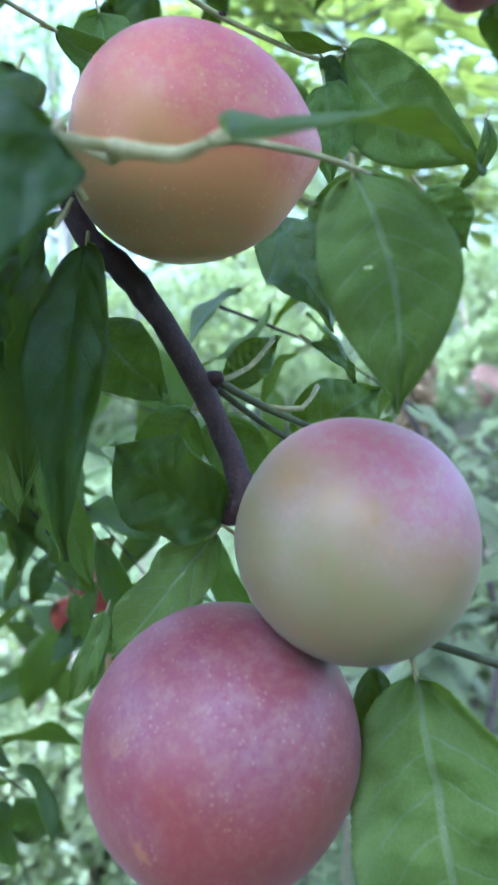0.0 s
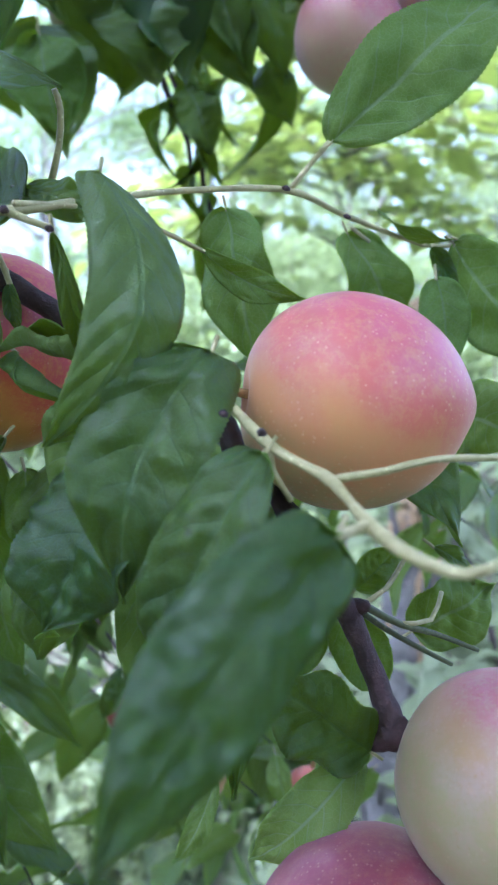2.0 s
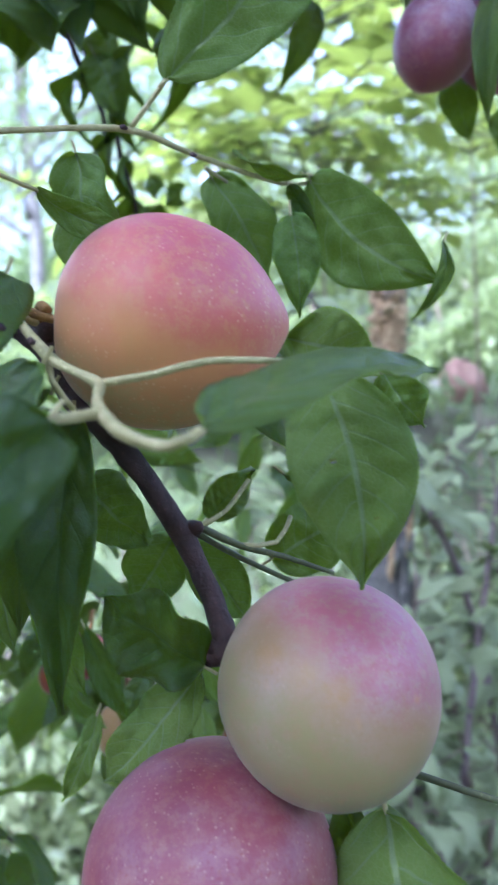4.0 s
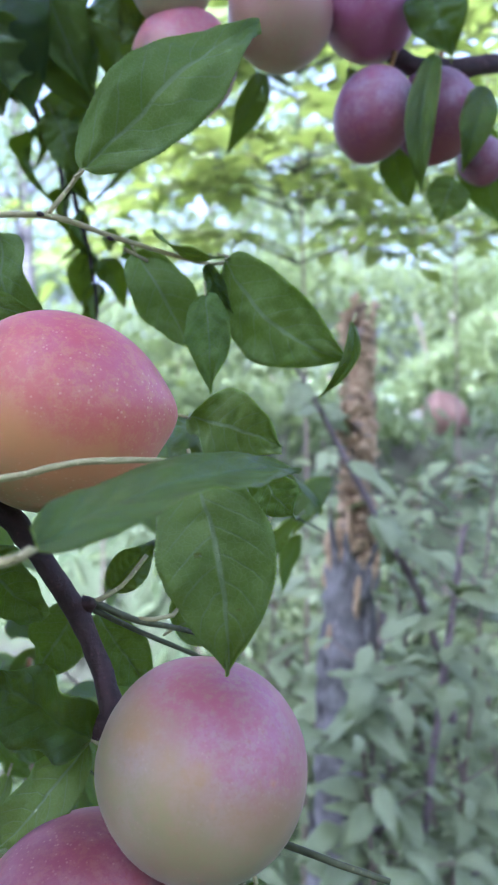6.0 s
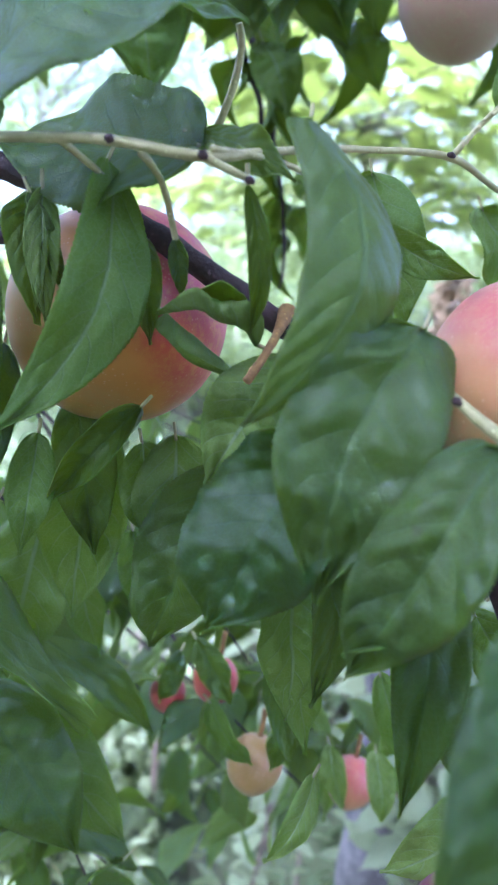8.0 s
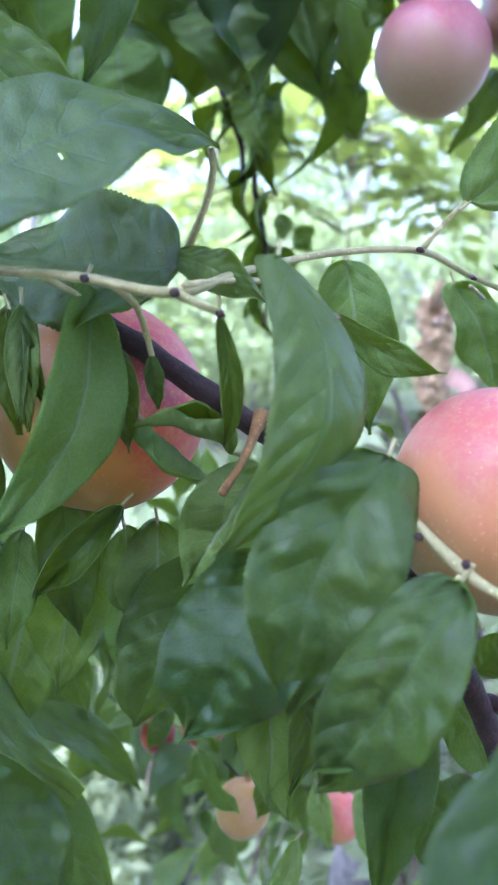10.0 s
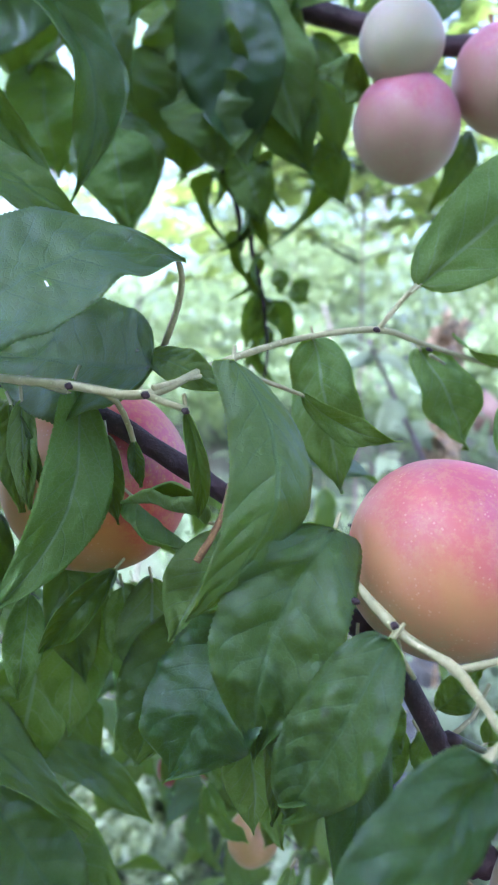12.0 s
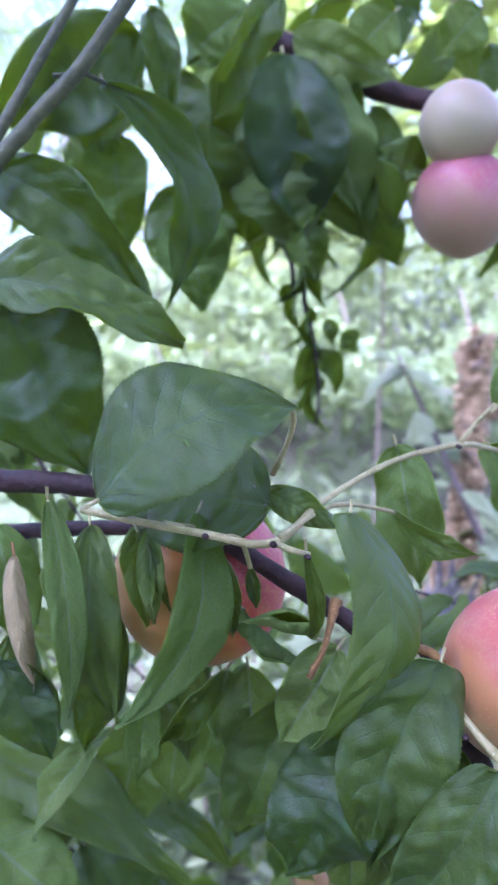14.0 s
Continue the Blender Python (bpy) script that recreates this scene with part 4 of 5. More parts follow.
leaf(curled, (-0.0723, 0.5000, 1.6560), (-0.0770, 0.4960, 1.6254), 0.0268, (-0.3, -0.9, 0.3), fold=0.34, roll=0.42, curl=0.25, bow=-0.1, stalk=0.006, ripple=0.06)
leaf(curled, (-0.0513, 0.4800, 1.6496), (-0.0462, 0.4760, 1.5823), 0.0223, (0.7, -0.7, 0.1), fold=0.59, roll=0.56, curl=0.40, bow=-0.26, stalk=0.006, ripple=0.06)
leaf(curled, (-0.0558, 0.4900, 1.6433), (-0.0534, 0.4860, 1.6062), 0.0195, (-0.4, -0.85, 0.3), fold=0.67, roll=0.63, curl=0.25, bow=0.12, stalk=0.006, ripple=0.06)
leaf(curled, (-0.0876, 0.5000, 1.6329), (-0.0947, 0.4960, 1.5896), 0.0211, (-0.6, -0.75, 0.2), fold=0.59, roll=0.56, curl=0.35, bow=0.16, stalk=0.006, ripple=0.06)
leaf(curled, (-0.0773, 0.5000, 1.6132), (-0.0872, 0.4960, 1.5806), 0.0200, (0.5, -0.8, 0.2), fold=0.76, roll=0.49, curl=0.35, bow=-0.2, stalk=0.006, ripple=0.06)
leaf(curled, (-0.0714, 0.4900, 1.6043), (-0.0542, 0.4860, 1.5841), 0.0185, (0.1, -0.9, 0.4), fold=0.50, roll=0.63, curl=0.45, bow=0.2, stalk=0.006, ripple=0.06)
leaf(curled, (-0.0675, 0.5100, 1.5988), (-0.0723, 0.5060, 1.5638), 0.0217, (-0.5, -0.8, 0.1), fold=0.67, roll=0.42, curl=0.05, bow=0.14, stalk=0.006, ripple=0.06)
leaf(curled, (-0.0709, 0.5100, 1.5851), (-0.0818, 0.5060, 1.5499), 0.0157, (0.5, -0.8, 0.2), fold=0.76, roll=0.63, curl=0.35, bow=-0.2, stalk=0.006, ripple=0.06)
leaf(curled, (-0.0640, 0.5000, 1.5800), (-0.0552, 0.4960, 1.5457), 0.0166, (-0.4, -0.9, 0.0), fold=0.67, roll=0.70, curl=0.45, bow=0.2, stalk=0.006, ripple=0.06)
leaf(curled, (-0.0630, 0.5100, 1.5576), (-0.0686, 0.5060, 1.5223), 0.0243, (0.3, -0.8, 0.5), fold=0.42, roll=0.42, curl=0.35, bow=0.1, stalk=0.006, ripple=0.06)
leaf(curled, (-0.0613, 0.5200, 1.5519), (-0.0439, 0.5160, 1.5232), 0.0236, (-0.2, -0.8, 0.5), fold=0.42, roll=0.35, curl=0.35, bow=-0.12, stalk=0.006, ripple=0.06)
leaf(curled, (-0.0605, 0.5200, 1.5376), (-0.0666, 0.5160, 1.5086), 0.0211, (0.4, -0.85, 0.3), fold=0.50, roll=0.42, curl=0.45, bow=0.1, stalk=0.006, ripple=0.06)
leaf(curled, (-0.0581, 0.5100, 1.5297), (-0.0516, 0.5060, 1.4943), 0.0158, (-0.5, -0.85, 0.0), fold=0.59, roll=0.56, curl=0.35, bow=0.15, stalk=0.006, ripple=0.06)
leaf(curled, (-0.0426, 0.5200, 1.5645), (-0.0298, 0.5160, 1.5518), 0.0161, (0.1, 0.9, 0.4), fold=-0.25, roll=0.28, curl=0.35, bow=0.1, stalk=0.006, ripple=0.06, bend=-0.08)
leaf(curled, (-0.0535, 0.5200, 1.5732), (-0.0489, 0.5160, 1.5551), 0.0110, (0.1, 0.95, 0.2), fold=-0.25, roll=0.28, curl=0.25, bow=0.1, stalk=0.006, ripple=0.06, bend=-0.08)
leaf(curled, (-0.0677, 0.4800, 1.6681), (-0.0728, 0.4760, 1.6450), 0.0278, (-0.2, -0.95, 0.0), fold=0.42, roll=0.49, curl=0.35, bow=0.2, stalk=0.006, ripple=0.06)
leaf(curled, (-0.0979, 0.5000, 1.6295), (-0.0923, 0.4960, 1.6088), 0.0164, (0.6, -0.8, 0.1), fold=0.67, roll=0.56, curl=0.35, bow=-0.2, stalk=0.006, ripple=0.06)

# ---------- the lie of the land: a bank rises behind the saplings ----------
def ground_height(x, y):
    rise = max(0.0, y - 2.0)
    return 1.33 * (1 - math.exp(-(rise / 0.62) ** 2)) + 0.03 * noise.noise(Vector((x * 0.6, y * 0.6, 0))) * min(1, rise + 0.3)


# ---------- plums and leaves further back in the same tree ----------
def far_plum(x, y, z, r, skin, label):
    plum((x, y, z), (0.15, 0.2, 0.95), r, skin, label, 1.05)


far_plum(-0.0586, 0.3594, 1.2772, 0.0130, SKIN_SAND, "amber plum half hidden among leaves")
far_plum(-0.0020, 0.4201, 1.2380, 0.0135, SKIN_HALF, "orange and pink plum low among leaves")
far_plum(-0.1040, 0.4150, 1.2830, 0.0095, SKIN_SCARLET, "small red plum showing between leaves")
far_plum(-0.0794, 0.3840, 1.3057, 0.0110, SKIN_SCARLET, "red and orange plum half covered by leaves")

def blade_kinds(seed, n, length, ratio):
    made = []
    rng = random.Random(seed)
    for i in range(n):
        w = length * ratio * rng.uniform(0.85, 1.15)
        data = blade(length, w, rng.uniform(0.02, 0.14), rng.uniform(0.1, 0.45), rng.uniform(-0.05, 0.2), rng.uniform(-0.1, 0.1), 0.06, 0.0, seed + i, 12, 2, 0.0003, 0.02, 0.015)
        made.append(stalked(data, length, w, length * 0.15))
    return made


def kinds_meshes(name, kinds, mats):
    out = []
    for data in kinds:
        ob = mesh_object(name, data[0], data[1], mats, data[2], data[3])
        out.append(ob.data)
        bpy.data.objects.remove(ob)
    return out


PLUM_BLADES = kinds_meshes("leaf", blade_kinds(40, 7, 0.062, 0.42), [LEAF_TOP, LEAF_UNDER, TWIG])


def hang_leaf(parent, mesh, base, way, face, size):
    ob = new("leaf", mesh)
    ob.matrix_basis = basis(base, Vector(base) + Vector(way), face) @ Matrix.Scale(size, 4)
    return on(ob, parent)


def sprig(label, points, radius, count, sizes, seed, droop=0.6, spread=0.05, bark=None, meshes=None):
    """A leafy twig: a stem with leaves set round it, hanging a little."""
    rng = random.Random(seed)
    thing = tagged(new("plum_branch"), label, "branch")
    thing.location = points[0]
    tube("main_stem", points, [0.4 * radius * (1 - 0.6 * i / (len(points) - 1)) for i in range(len(points))], bark or BARK, thing, 8, 0.01)
    c, _ = spline(points, [1] * len(points), 0.01)
    for i in range(count):
        q = c[int(rng.uniform(0.05, 1) * (len(c) - 1))] + Vector([rng.gauss(0, spread * 0.4) for _ in range(3)])
        way = Vector((rng.uniform(-1, 1), rng.uniform(-0.7, 0.7), rng.uniform(-1, 0.6) - droop))
        face = Vector((rng.uniform(-0.6, 0.6), rng.uniform(-1.0, 0.8), rng.uniform(0.0, 1.2)))
        hang_leaf(thing, rng.choice(meshes or PLUM_BLADES), q, way, face, rng.uniform(*sizes))
    return thing


SPRIGS = "leafy plum twig with drooping green leaves"
sprig(SPRIGS, [(-0.34, 0.50, 1.62), (-0.25, 0.46, 1.50), (-0.17, 0.44, 1.40), (-0.12, 0.45, 1.30)], 0.004, 20, (0.6, 1.0), 1)
sprig(SPRIGS, [(-0.40, 0.60, 1.50), (-0.28, 0.55, 1.40), (-0.16, 0.55, 1.28), (-0.06, 0.56, 1.20), (0.0, 0.56, 1.14)], 0.004, 42, (0.7, 1.1), 2)
sprig(SPRIGS, [(-0.45, 0.70, 1.38), (-0.30, 0.66, 1.28), (-0.15, 0.66, 1.18), (-0.05, 0.68, 1.08)], 0.004, 40, (0.7, 1.1), 3)
sprig(SPRIGS, [(-0.20, 0.44, 1.44), (-0.13, 0.42, 1.38), (-0.08, 0.43, 1.32), (-0.04, 0.45, 1.26)], 0.003, 14, (0.5, 0.8), 4, 0.6, 0.04)
sprig(SPRIGS, [(-0.02, 0.34, 1.44), (0.03, 0.36, 1.42), (0.08, 0.40, 1.39)], 0.002, 12, (0.5, 0.8), 5, 0.3, 0.03)
sprig(SPRIGS, [(-0.50, 0.62, 1.95), (-0.30, 0.58, 1.90), (-0.12, 0.56, 1.84), (0.02, 0.56, 1.80)], 0.005, 36, (0.8, 1.2), 6)
sprig(SPRIGS, [(-0.45, 0.60, 1.72), (-0.32, 0.55, 1.72), (-0.20, 0.53, 1.70)], 0.004, 18, (0.8, 1.2), 7)
sprig(SPRIGS, [(0.04, 0.58, 1.86), (0.20, 0.60, 1.84), (0.36, 0.62, 1.84)], 0.004, 9, (0.7, 1.0), 8)
sprig(SPRIGS, [(-0.36, 0.85, 1.22), (-0.22, 0.85, 1.14), (-0.08, 0.86, 1.06), (0.04, 0.88, 0.98)], 0.004, 40, (0.8, 1.2), 9)
sprig(SPRIGS, [(-0.42, 0.55, 1.60), (-0.30, 0.50, 1.52), (-0.20, 0.48, 1.46), (-0.10, 0.48, 1.42)], 0.003, 14, (0.7, 1.1), 11)
sprig(SPRIGS, [(-0.34, 0.75, 1.50), (-0.20, 0.72, 1.42), (-0.06, 0.72, 1.36), (0.05, 0.74, 1.32)], 0.003, 20, (0.7, 1.1), 12)
sprig(SPRIGS, [(-0.17, 0.42, 1.40), (-0.12, 0.41, 1.34), (-0.08, 0.40, 1.29), (-0.03, 0.41, 1.24)], 0.0025, 20, (0.45, 0.85), 14, 0.7, 0.035)
sprig(SPRIGS, [(-0.06, 0.46, 1.29), (-0.03, 0.445, 1.26), (0.02, 0.45, 1.22)], 0.002, 14, (0.45, 0.8), 15, 0.7, 0.035)
sprig(SPRIGS, [(-0.22, 0.34, 1.38), (-0.16, 0.33, 1.30), (-0.12, 0.33, 1.22)], 0.0025, 20, (0.6, 0.95), 16, 0.7, 0.035)
sprig(SPRIGS, [(-0.30, 0.45, 1.30), (-0.20, 0.42, 1.24), (-0.13, 0.42, 1.18)], 0.003, 18, (0.7, 1.0), 10)


# ---------- garden behind ----------
def simple_foliage(name, centres, size, mat, seed, parent=None, flat=0.5, tilt=1.0):
    """Many small folded pointed leaves at the given centres, in one mesh."""
    rng = np.random.default_rng(seed)
    c = np.asarray(centres, dtype=float)
    n = len(c)
    d = rng.normal(size=(n, 3)) * [1, 1, tilt] + [0, 0, -0.35]
    d /= np.linalg.norm(d, axis=1)[:, None]
    up = rng.normal(size=(n, 3)) * 0.55 + [0, -0.25, 0.9]
    x = np.cross(d, up)
    x /= np.linalg.norm(x, axis=1)[:, None] + 1e-9
    z = np.cross(x, d)
    s = size * rng.uniform(0.6, 1.25, n)[:, None]
    w = 0.24 * flat / 0.5
    shape = [(0, 0, 0), (-w, 0.35, 0.08), (0, 0.4, 0), (w, 0.35, 0.08), (-w * 0.75, 0.7, 0.04), (0, 0.72, -0.04), (w * 0.75, 0.7, 0.04), (0, 1.08, -0.14)]
    verts = np.stack([c + s * (a * x + b * d + k * z) for a, b, k in shape], axis=1).reshape(-1, 3)
    faces = []
    for k in range(n):
        o = 8 * k
        faces += [(o, o + 2, o + 1), (o, o + 3, o + 2), (o + 1, o + 2, o + 5, o + 4), (o + 2, o + 3, o + 6, o + 5), (o + 4, o + 5, o + 7), (o + 5, o + 6, o + 7)]
    ob = mesh_object(name, verts, faces, [mat], smooth=False)
    return on(ob, parent) if parent else ob


def foliage_material(name, dark, light, through, see=0.4, rough=0.45, scale=1.2):
    n = Net(name)
    geo = n.node("ShaderNodeNewGeometry").outputs["Random Per Island"]
    big = n.noise(n.coords("Object"), scale, 2.0)
    fine = n.noise(n.coords("Object"), 120.0, 2.0)
    k = n.math("ADD", n.math("MULTIPLY", geo, 0.6), n.math("MULTIPLY", big, 0.5))
    col = n.mix(n.ramp(n.math("ADD", k, n.math("MULTIPLY", fine, 0.15)), 0.2, 0.95), dark, light)
    return n.done(n.principled(col, rough), see, (*through, 1))


LIME = foliage_material("lime_leaf", (0.31, 0.37, 0.13), (0.47, 0.50, 0.21), (0.66, 0.72, 0.28), 0.56)
SAGE = foliage_material("sage_leaf", (0.028, 0.054, 0.018), (0.46, 0.50, 0.26), (0.44, 0.52, 0.15), 0.34)
HEDGE = foliage_material("hedge_leaf", (0.030, 0.048, 0.017), (0.30, 0.345, 0.145), (0.46, 0.54, 0.18), 0.40)
TREE = foliage_material("tree_leaf", (0.06, 0.09, 0.035), (0.26, 0.31, 0.14), (0.40, 0.52, 0.16), 0.42)
# leaves of the unseen crown and hedges that hold back light
SCREEN_LEAF = foliage_material("light_screen_leaf", (0.03, 0.09, 0.035), (0.07, 0.16, 0.05), (0.2, 0.42, 0.05), 0.12)
GRASSY = foliage_material("grass_blade", (0.07, 0.11, 0.04), (0.22, 0.26, 0.11), (0.3, 0.36, 0.12), 0.3)
TRUNK = bark_material("trunk_bark", (0.10, 0.085, 0.075), (0.34, 0.31, 0.28), 42.0, 0.9, 1.0)
KNOT = bark_material("grey_dead_wood", (0.14, 0.09, 0.055), (0.52, 0.39, 0.26), 110.0, 0.9, 1.0)
ROT = bark_material("rotten_wood", (0.30, 0.18, 0.08), (0.76, 0.56, 0.33), 160.0, 0.95, 1.0)
STEM_GREY = bark_material("purple_grey_stem", (0.16, 0.11, 0.11), (0.36, 0.28, 0.27), 160.0, 0.7, 0.5)
STEM_RED = bark_material("reddish_stem", (0.15, 0.10, 0.07), (0.30, 0.23, 0.17), 120.0, 0.6, 0.4)

# broken trunk with flaking bark
trunk = tagged(new("dead_tree"), "grey flaking tree trunk with a broken rotten top", "tree")
trunk.location = (0.18, 1.06, 0.0)
tube("trunk", [(0.185, 1.06, -0.05), (0.180, 1.06, 0.5), (0.176, 1.06, 0.8), (0.170, 1.06, 1.1), (0.172, 1.06, 1.24)], [0.085, 0.068, 0.060, 0.040, 0.030], TRUNK, trunk, 28, 0.012, 0.14)
tube("broken_top", [(0.172, 1.06, 1.23), (0.180, 1.06, 1.33), (0.186, 1.055, 1.45), (0.180, 1.06, 1.54), (0.176, 1.06, 1.57)], [0.026, 0.017, 0.019, 0.020, 0.010], ROT, trunk, 24, 0.006, 0.5)
rng = random.Random(8)
for i in range(110):
    a, z = rng.uniform(0, 6.28), rng.uniform(0.55, 1.24)
    r = 0.064 - 0.036 * (z - 0.55) / 0.7
    p = Vector((0.174 + r * math.cos(a), 1.06 + r * math.sin(a), z))
    h = rng.uniform(0.03, 0.09)
    out = Vector((math.cos(a), math.sin(a), 0))
    tube("bark_flake", [p, p + Vector((0, 0, h * 0.5)) + out * 0.004, p + Vector((rng.uniform(-0.006, 0.006), 0, h)) + out * rng.uniform(0, 0.012)], [0.002, rng.uniform(0.004, 0.009), 0.002], TRUNK if i % 3 else ROT, trunk, 7, 0.008, 0.3, i)
for i in range(420):
    a, z = rng.uniform(-2.9, 0.5), rng.uniform(1.22, 1.57)
    if abs(z - 1.475) < 0.022 and abs(a + 1.5) < 0.7:
        continue
    p = Vector((0.181 + 0.021 * math.cos(a), 1.057 + 0.022 * math.sin(a), z))
    q = p + Vector((rng.gauss(0, 0.006), rng.gauss(-0.002, 0.004), rng.gauss(0, 0.012)))
    tube("wood_chip", [p, (p + q) / 2 + Vector((0, -0.002, 0.003)), q], [0.0012, 0.0012 + 0.0085 * rng.random() ** 2.5, 0.0008], ROT if i % 5 else KNOT, trunk, 5, 0.006, 0.8, i)

# saplings with reddish stems
SAGE_BLADES = kinds_meshes("leaf", blade_kinds(90, 6, 0.055, 0.40), [SAGE, SAGE, STEM_RED])


def sapling(x, y, height, lean, count, seed, low=0.25, sizes=(0.7, 1.2)):
    rng = random.Random(seed)
    thing = tagged(new("sapling"), "young sapling with a reddish stem and grey-green leaves", "sapling", "saplings by the trunk")
    thing.location = (x, y, 0)
    pts = [(x, y, -0.02), (x + lean[0] * 0.3, y + lean[1] * 0.3, height * 0.35), (x + lean[0] * 0.7, y + lean[1] * 0.7, height * 0.7), (x + lean[0], y + lean[1], height)]
    tube("stem", pts, [0.0045, 0.0038, 0.003, 0.0014], STEM_RED, thing, 8, 0.02)
    c, _ = spline(pts, [1] * 4, 0.01)
    for i in range(count):
        q = c[int((low + (1 - low) * rng.random()) * (len(c) - 1))]
        a = rng.uniform(0, 6.28)
        side = Vector((math.cos(a), math.sin(a), 0))
        reach = rng.uniform(0.0, 0.07)
        if reach > 0.025 and i % 2:
            tube("side_shoot", [q, q + side * reach * 0.6 + Vector((0, 0, reach * 0.3)), q + side * reach + Vector((0, 0, reach * 0.5))], [0.0016, 0.0012, 0.0008], STEM_RED, thing, 6, 0.02)
            q = q + side * reach + Vector((0, 0, reach * 0.5))
        hang_leaf(thing, rng.choice(SAGE_BLADES), q, side + Vector((0, 0, rng.uniform(-0.9, 0.5))), Vector((rng.gauss(0, 0.3), -0.5, 1.0)), rng.uniform(*sizes))
    return thing


for i, (x, y, h, lx, ly) in enumerate([(0.22, 0.98, 1.36, 0.13, 0.02), (0.44, 1.20, 1.30, -0.20, 0.0), (0.34, 1.05, 1.20, 0.12, 0.05), (0.20, 1.30, 1.30, 0.14, 0.1), (0.56, 1.35, 1.34, -0.14, 0.1),
                                       (0.08, 1.35, 1.26, -0.10, 0.1), (-0.06, 1.25, 1.15, 0.14, 0.0), (0.30, 1.45, 1.36, -0.12, 0.1), (0.40, 0.90, 1.06, 0.12, 0.03), (0.66, 1.55, 1.34, -0.1, 0.1),
                                       (0.30, 0.92, 1.02, -0.10, 0.0), (0.14, 1.12, 1.10, 0.06, 0.05), (0.48, 1.50, 1.24, 0.1, 0.1), (0.10, 0.95, 0.95, 0.10, 0.0), (0.24, 1.20, 1.22, -0.08, -0.1), (0.13, 0.90, 1.20, 0.06, 0.02), (0.24, 0.88, 1.16, -0.08, 0.02)]):
    sapling(x, y, h, (lx, ly), 80, 200 + i, 0.4, (0.5, 1.45))

# two sturdy purple-grey shoots by the trunk
for pts in ([(0.20, 0.97, 0.0), (0.235, 0.98, 0.55), (0.262, 1.0, 0.88), (0.30, 1.02, 1.16), (0.335, 1.05, 1.345)], [(0.42, 1.12, 0.0), (0.36, 1.10, 0.75), (0.29, 1.08, 1.12), (0.20, 1.02, 1.30), (0.07, 0.98, 1.545)]):
    thing = tagged(new("sapling"), "sturdy sapling with a purple-grey stem", "sapling", "saplings by the trunk")
    thing.location = pts[0]
    tube("stem", pts, [0.008, 0.0065, 0.0055, 0.0045, 0.0025], STEM_GREY, thing, 10, 0.02, 0.15)
    c, _ = spline(pts, [1] * 5, 0.01)
    rng = random.Random(int(1000 * pts[0][0]))
    for i in range(46):
        q = c[int((0.35 + 0.65 * rng.random()) * (len(c) - 1))]
        a = rng.uniform(0, 6.28)
        hang_leaf(thing, rng.choice(SAGE_BLADES), q, Vector((math.cos(a), math.sin(a), rng.uniform(-0.8, 0.6))), Vector((rng.gauss(0, 0.3), -0.5, 1.0)), rng.uniform(0.9, 1.6))

# young tree with large yellow-green leaflets
LIME_BLADES = kinds_meshes("leaflet", blade_kinds(140, 5, 0.10, 0.42), [LIME, LIME, TWIG])


def compound_tree(x, y, top, label, fronds, seed, lo, hi, spread):
    rng = random.Random(seed)
    thing = tagged(new("young_tree"), label, "tree")
    g = ground_height(x, y)
    thing.location = (x, y, g)
    tube("trunk", [(x, y, g - 0.05), (x + 0.02, y, top * 0.5), (x, y + 0.02, top)], [0.005, 0.004, 0.002], STEM_RED, thing, 10, 0.04)
    for i in range(fronds):
        z = rng.uniform(lo, hi)
        a = rng.uniform(0, 6.28)
        w = Vector((math.cos(a), math.sin(a) * 0.8, rng.uniform(0.0, 0.35)))
        L = rng.uniform(0.55, 1.0) * spread
        p = Vector((x, y, z))
        pts = [p, p + w * L * 0.5 + Vector((0, 0, 0.03)), p + w * L + Vector((0, 0, -0.04))]
        tube("leaf_stalk", pts, [0.004, 0.003, 0.0015], SHOOT, thing, 6, 0.03)
        for k in range(9):
            t = 0.25 + 0.75 * k / 8
            q = p.lerp(p + w * L, t) + Vector((0, 0, 0.03 * (1 - (2 * t - 1) ** 2) - 0.04 * t * t))
            s = w.cross(Vector((0, 0, 1))).normalized() * (1 if k % 2 else -1)
            way = s * (1.0 if k < 8 else 0.1) + w * 0.7 + Vector((0, 0, rng.uniform(-0.5, 0.05)))
            ob = hang_leaf(thing, rng.choice(LIME_BLADES), q, way, Vector((rng.gauss(0, 0.2), rng.gauss(-0.1, 0.2), 1)), rng.uniform(0.8, 1.6))
            ob.name = "leaflet"


compound_tree(0.15, 1.85, 2.45, "young tree with large yellow-green compound leaves", 34, 31, 1.74, 2.40, 0.50)
compound_tree(0.62, 2.30, 2.1, "slim young tree with bright yellow-green leaves", 30, 32, 1.82, 2.6, 0.6)
compound_tree(-0.45, 2.50, 2.0, "young tree with yellow-green leaves in the distance", 14, 33, 1.4, 2.3, 0.5)
compound_tree(1.10, 2.60, 2.5, "young yellow-green tree beside the hedge", 18, 34, 1.85, 2.6, 0.6)


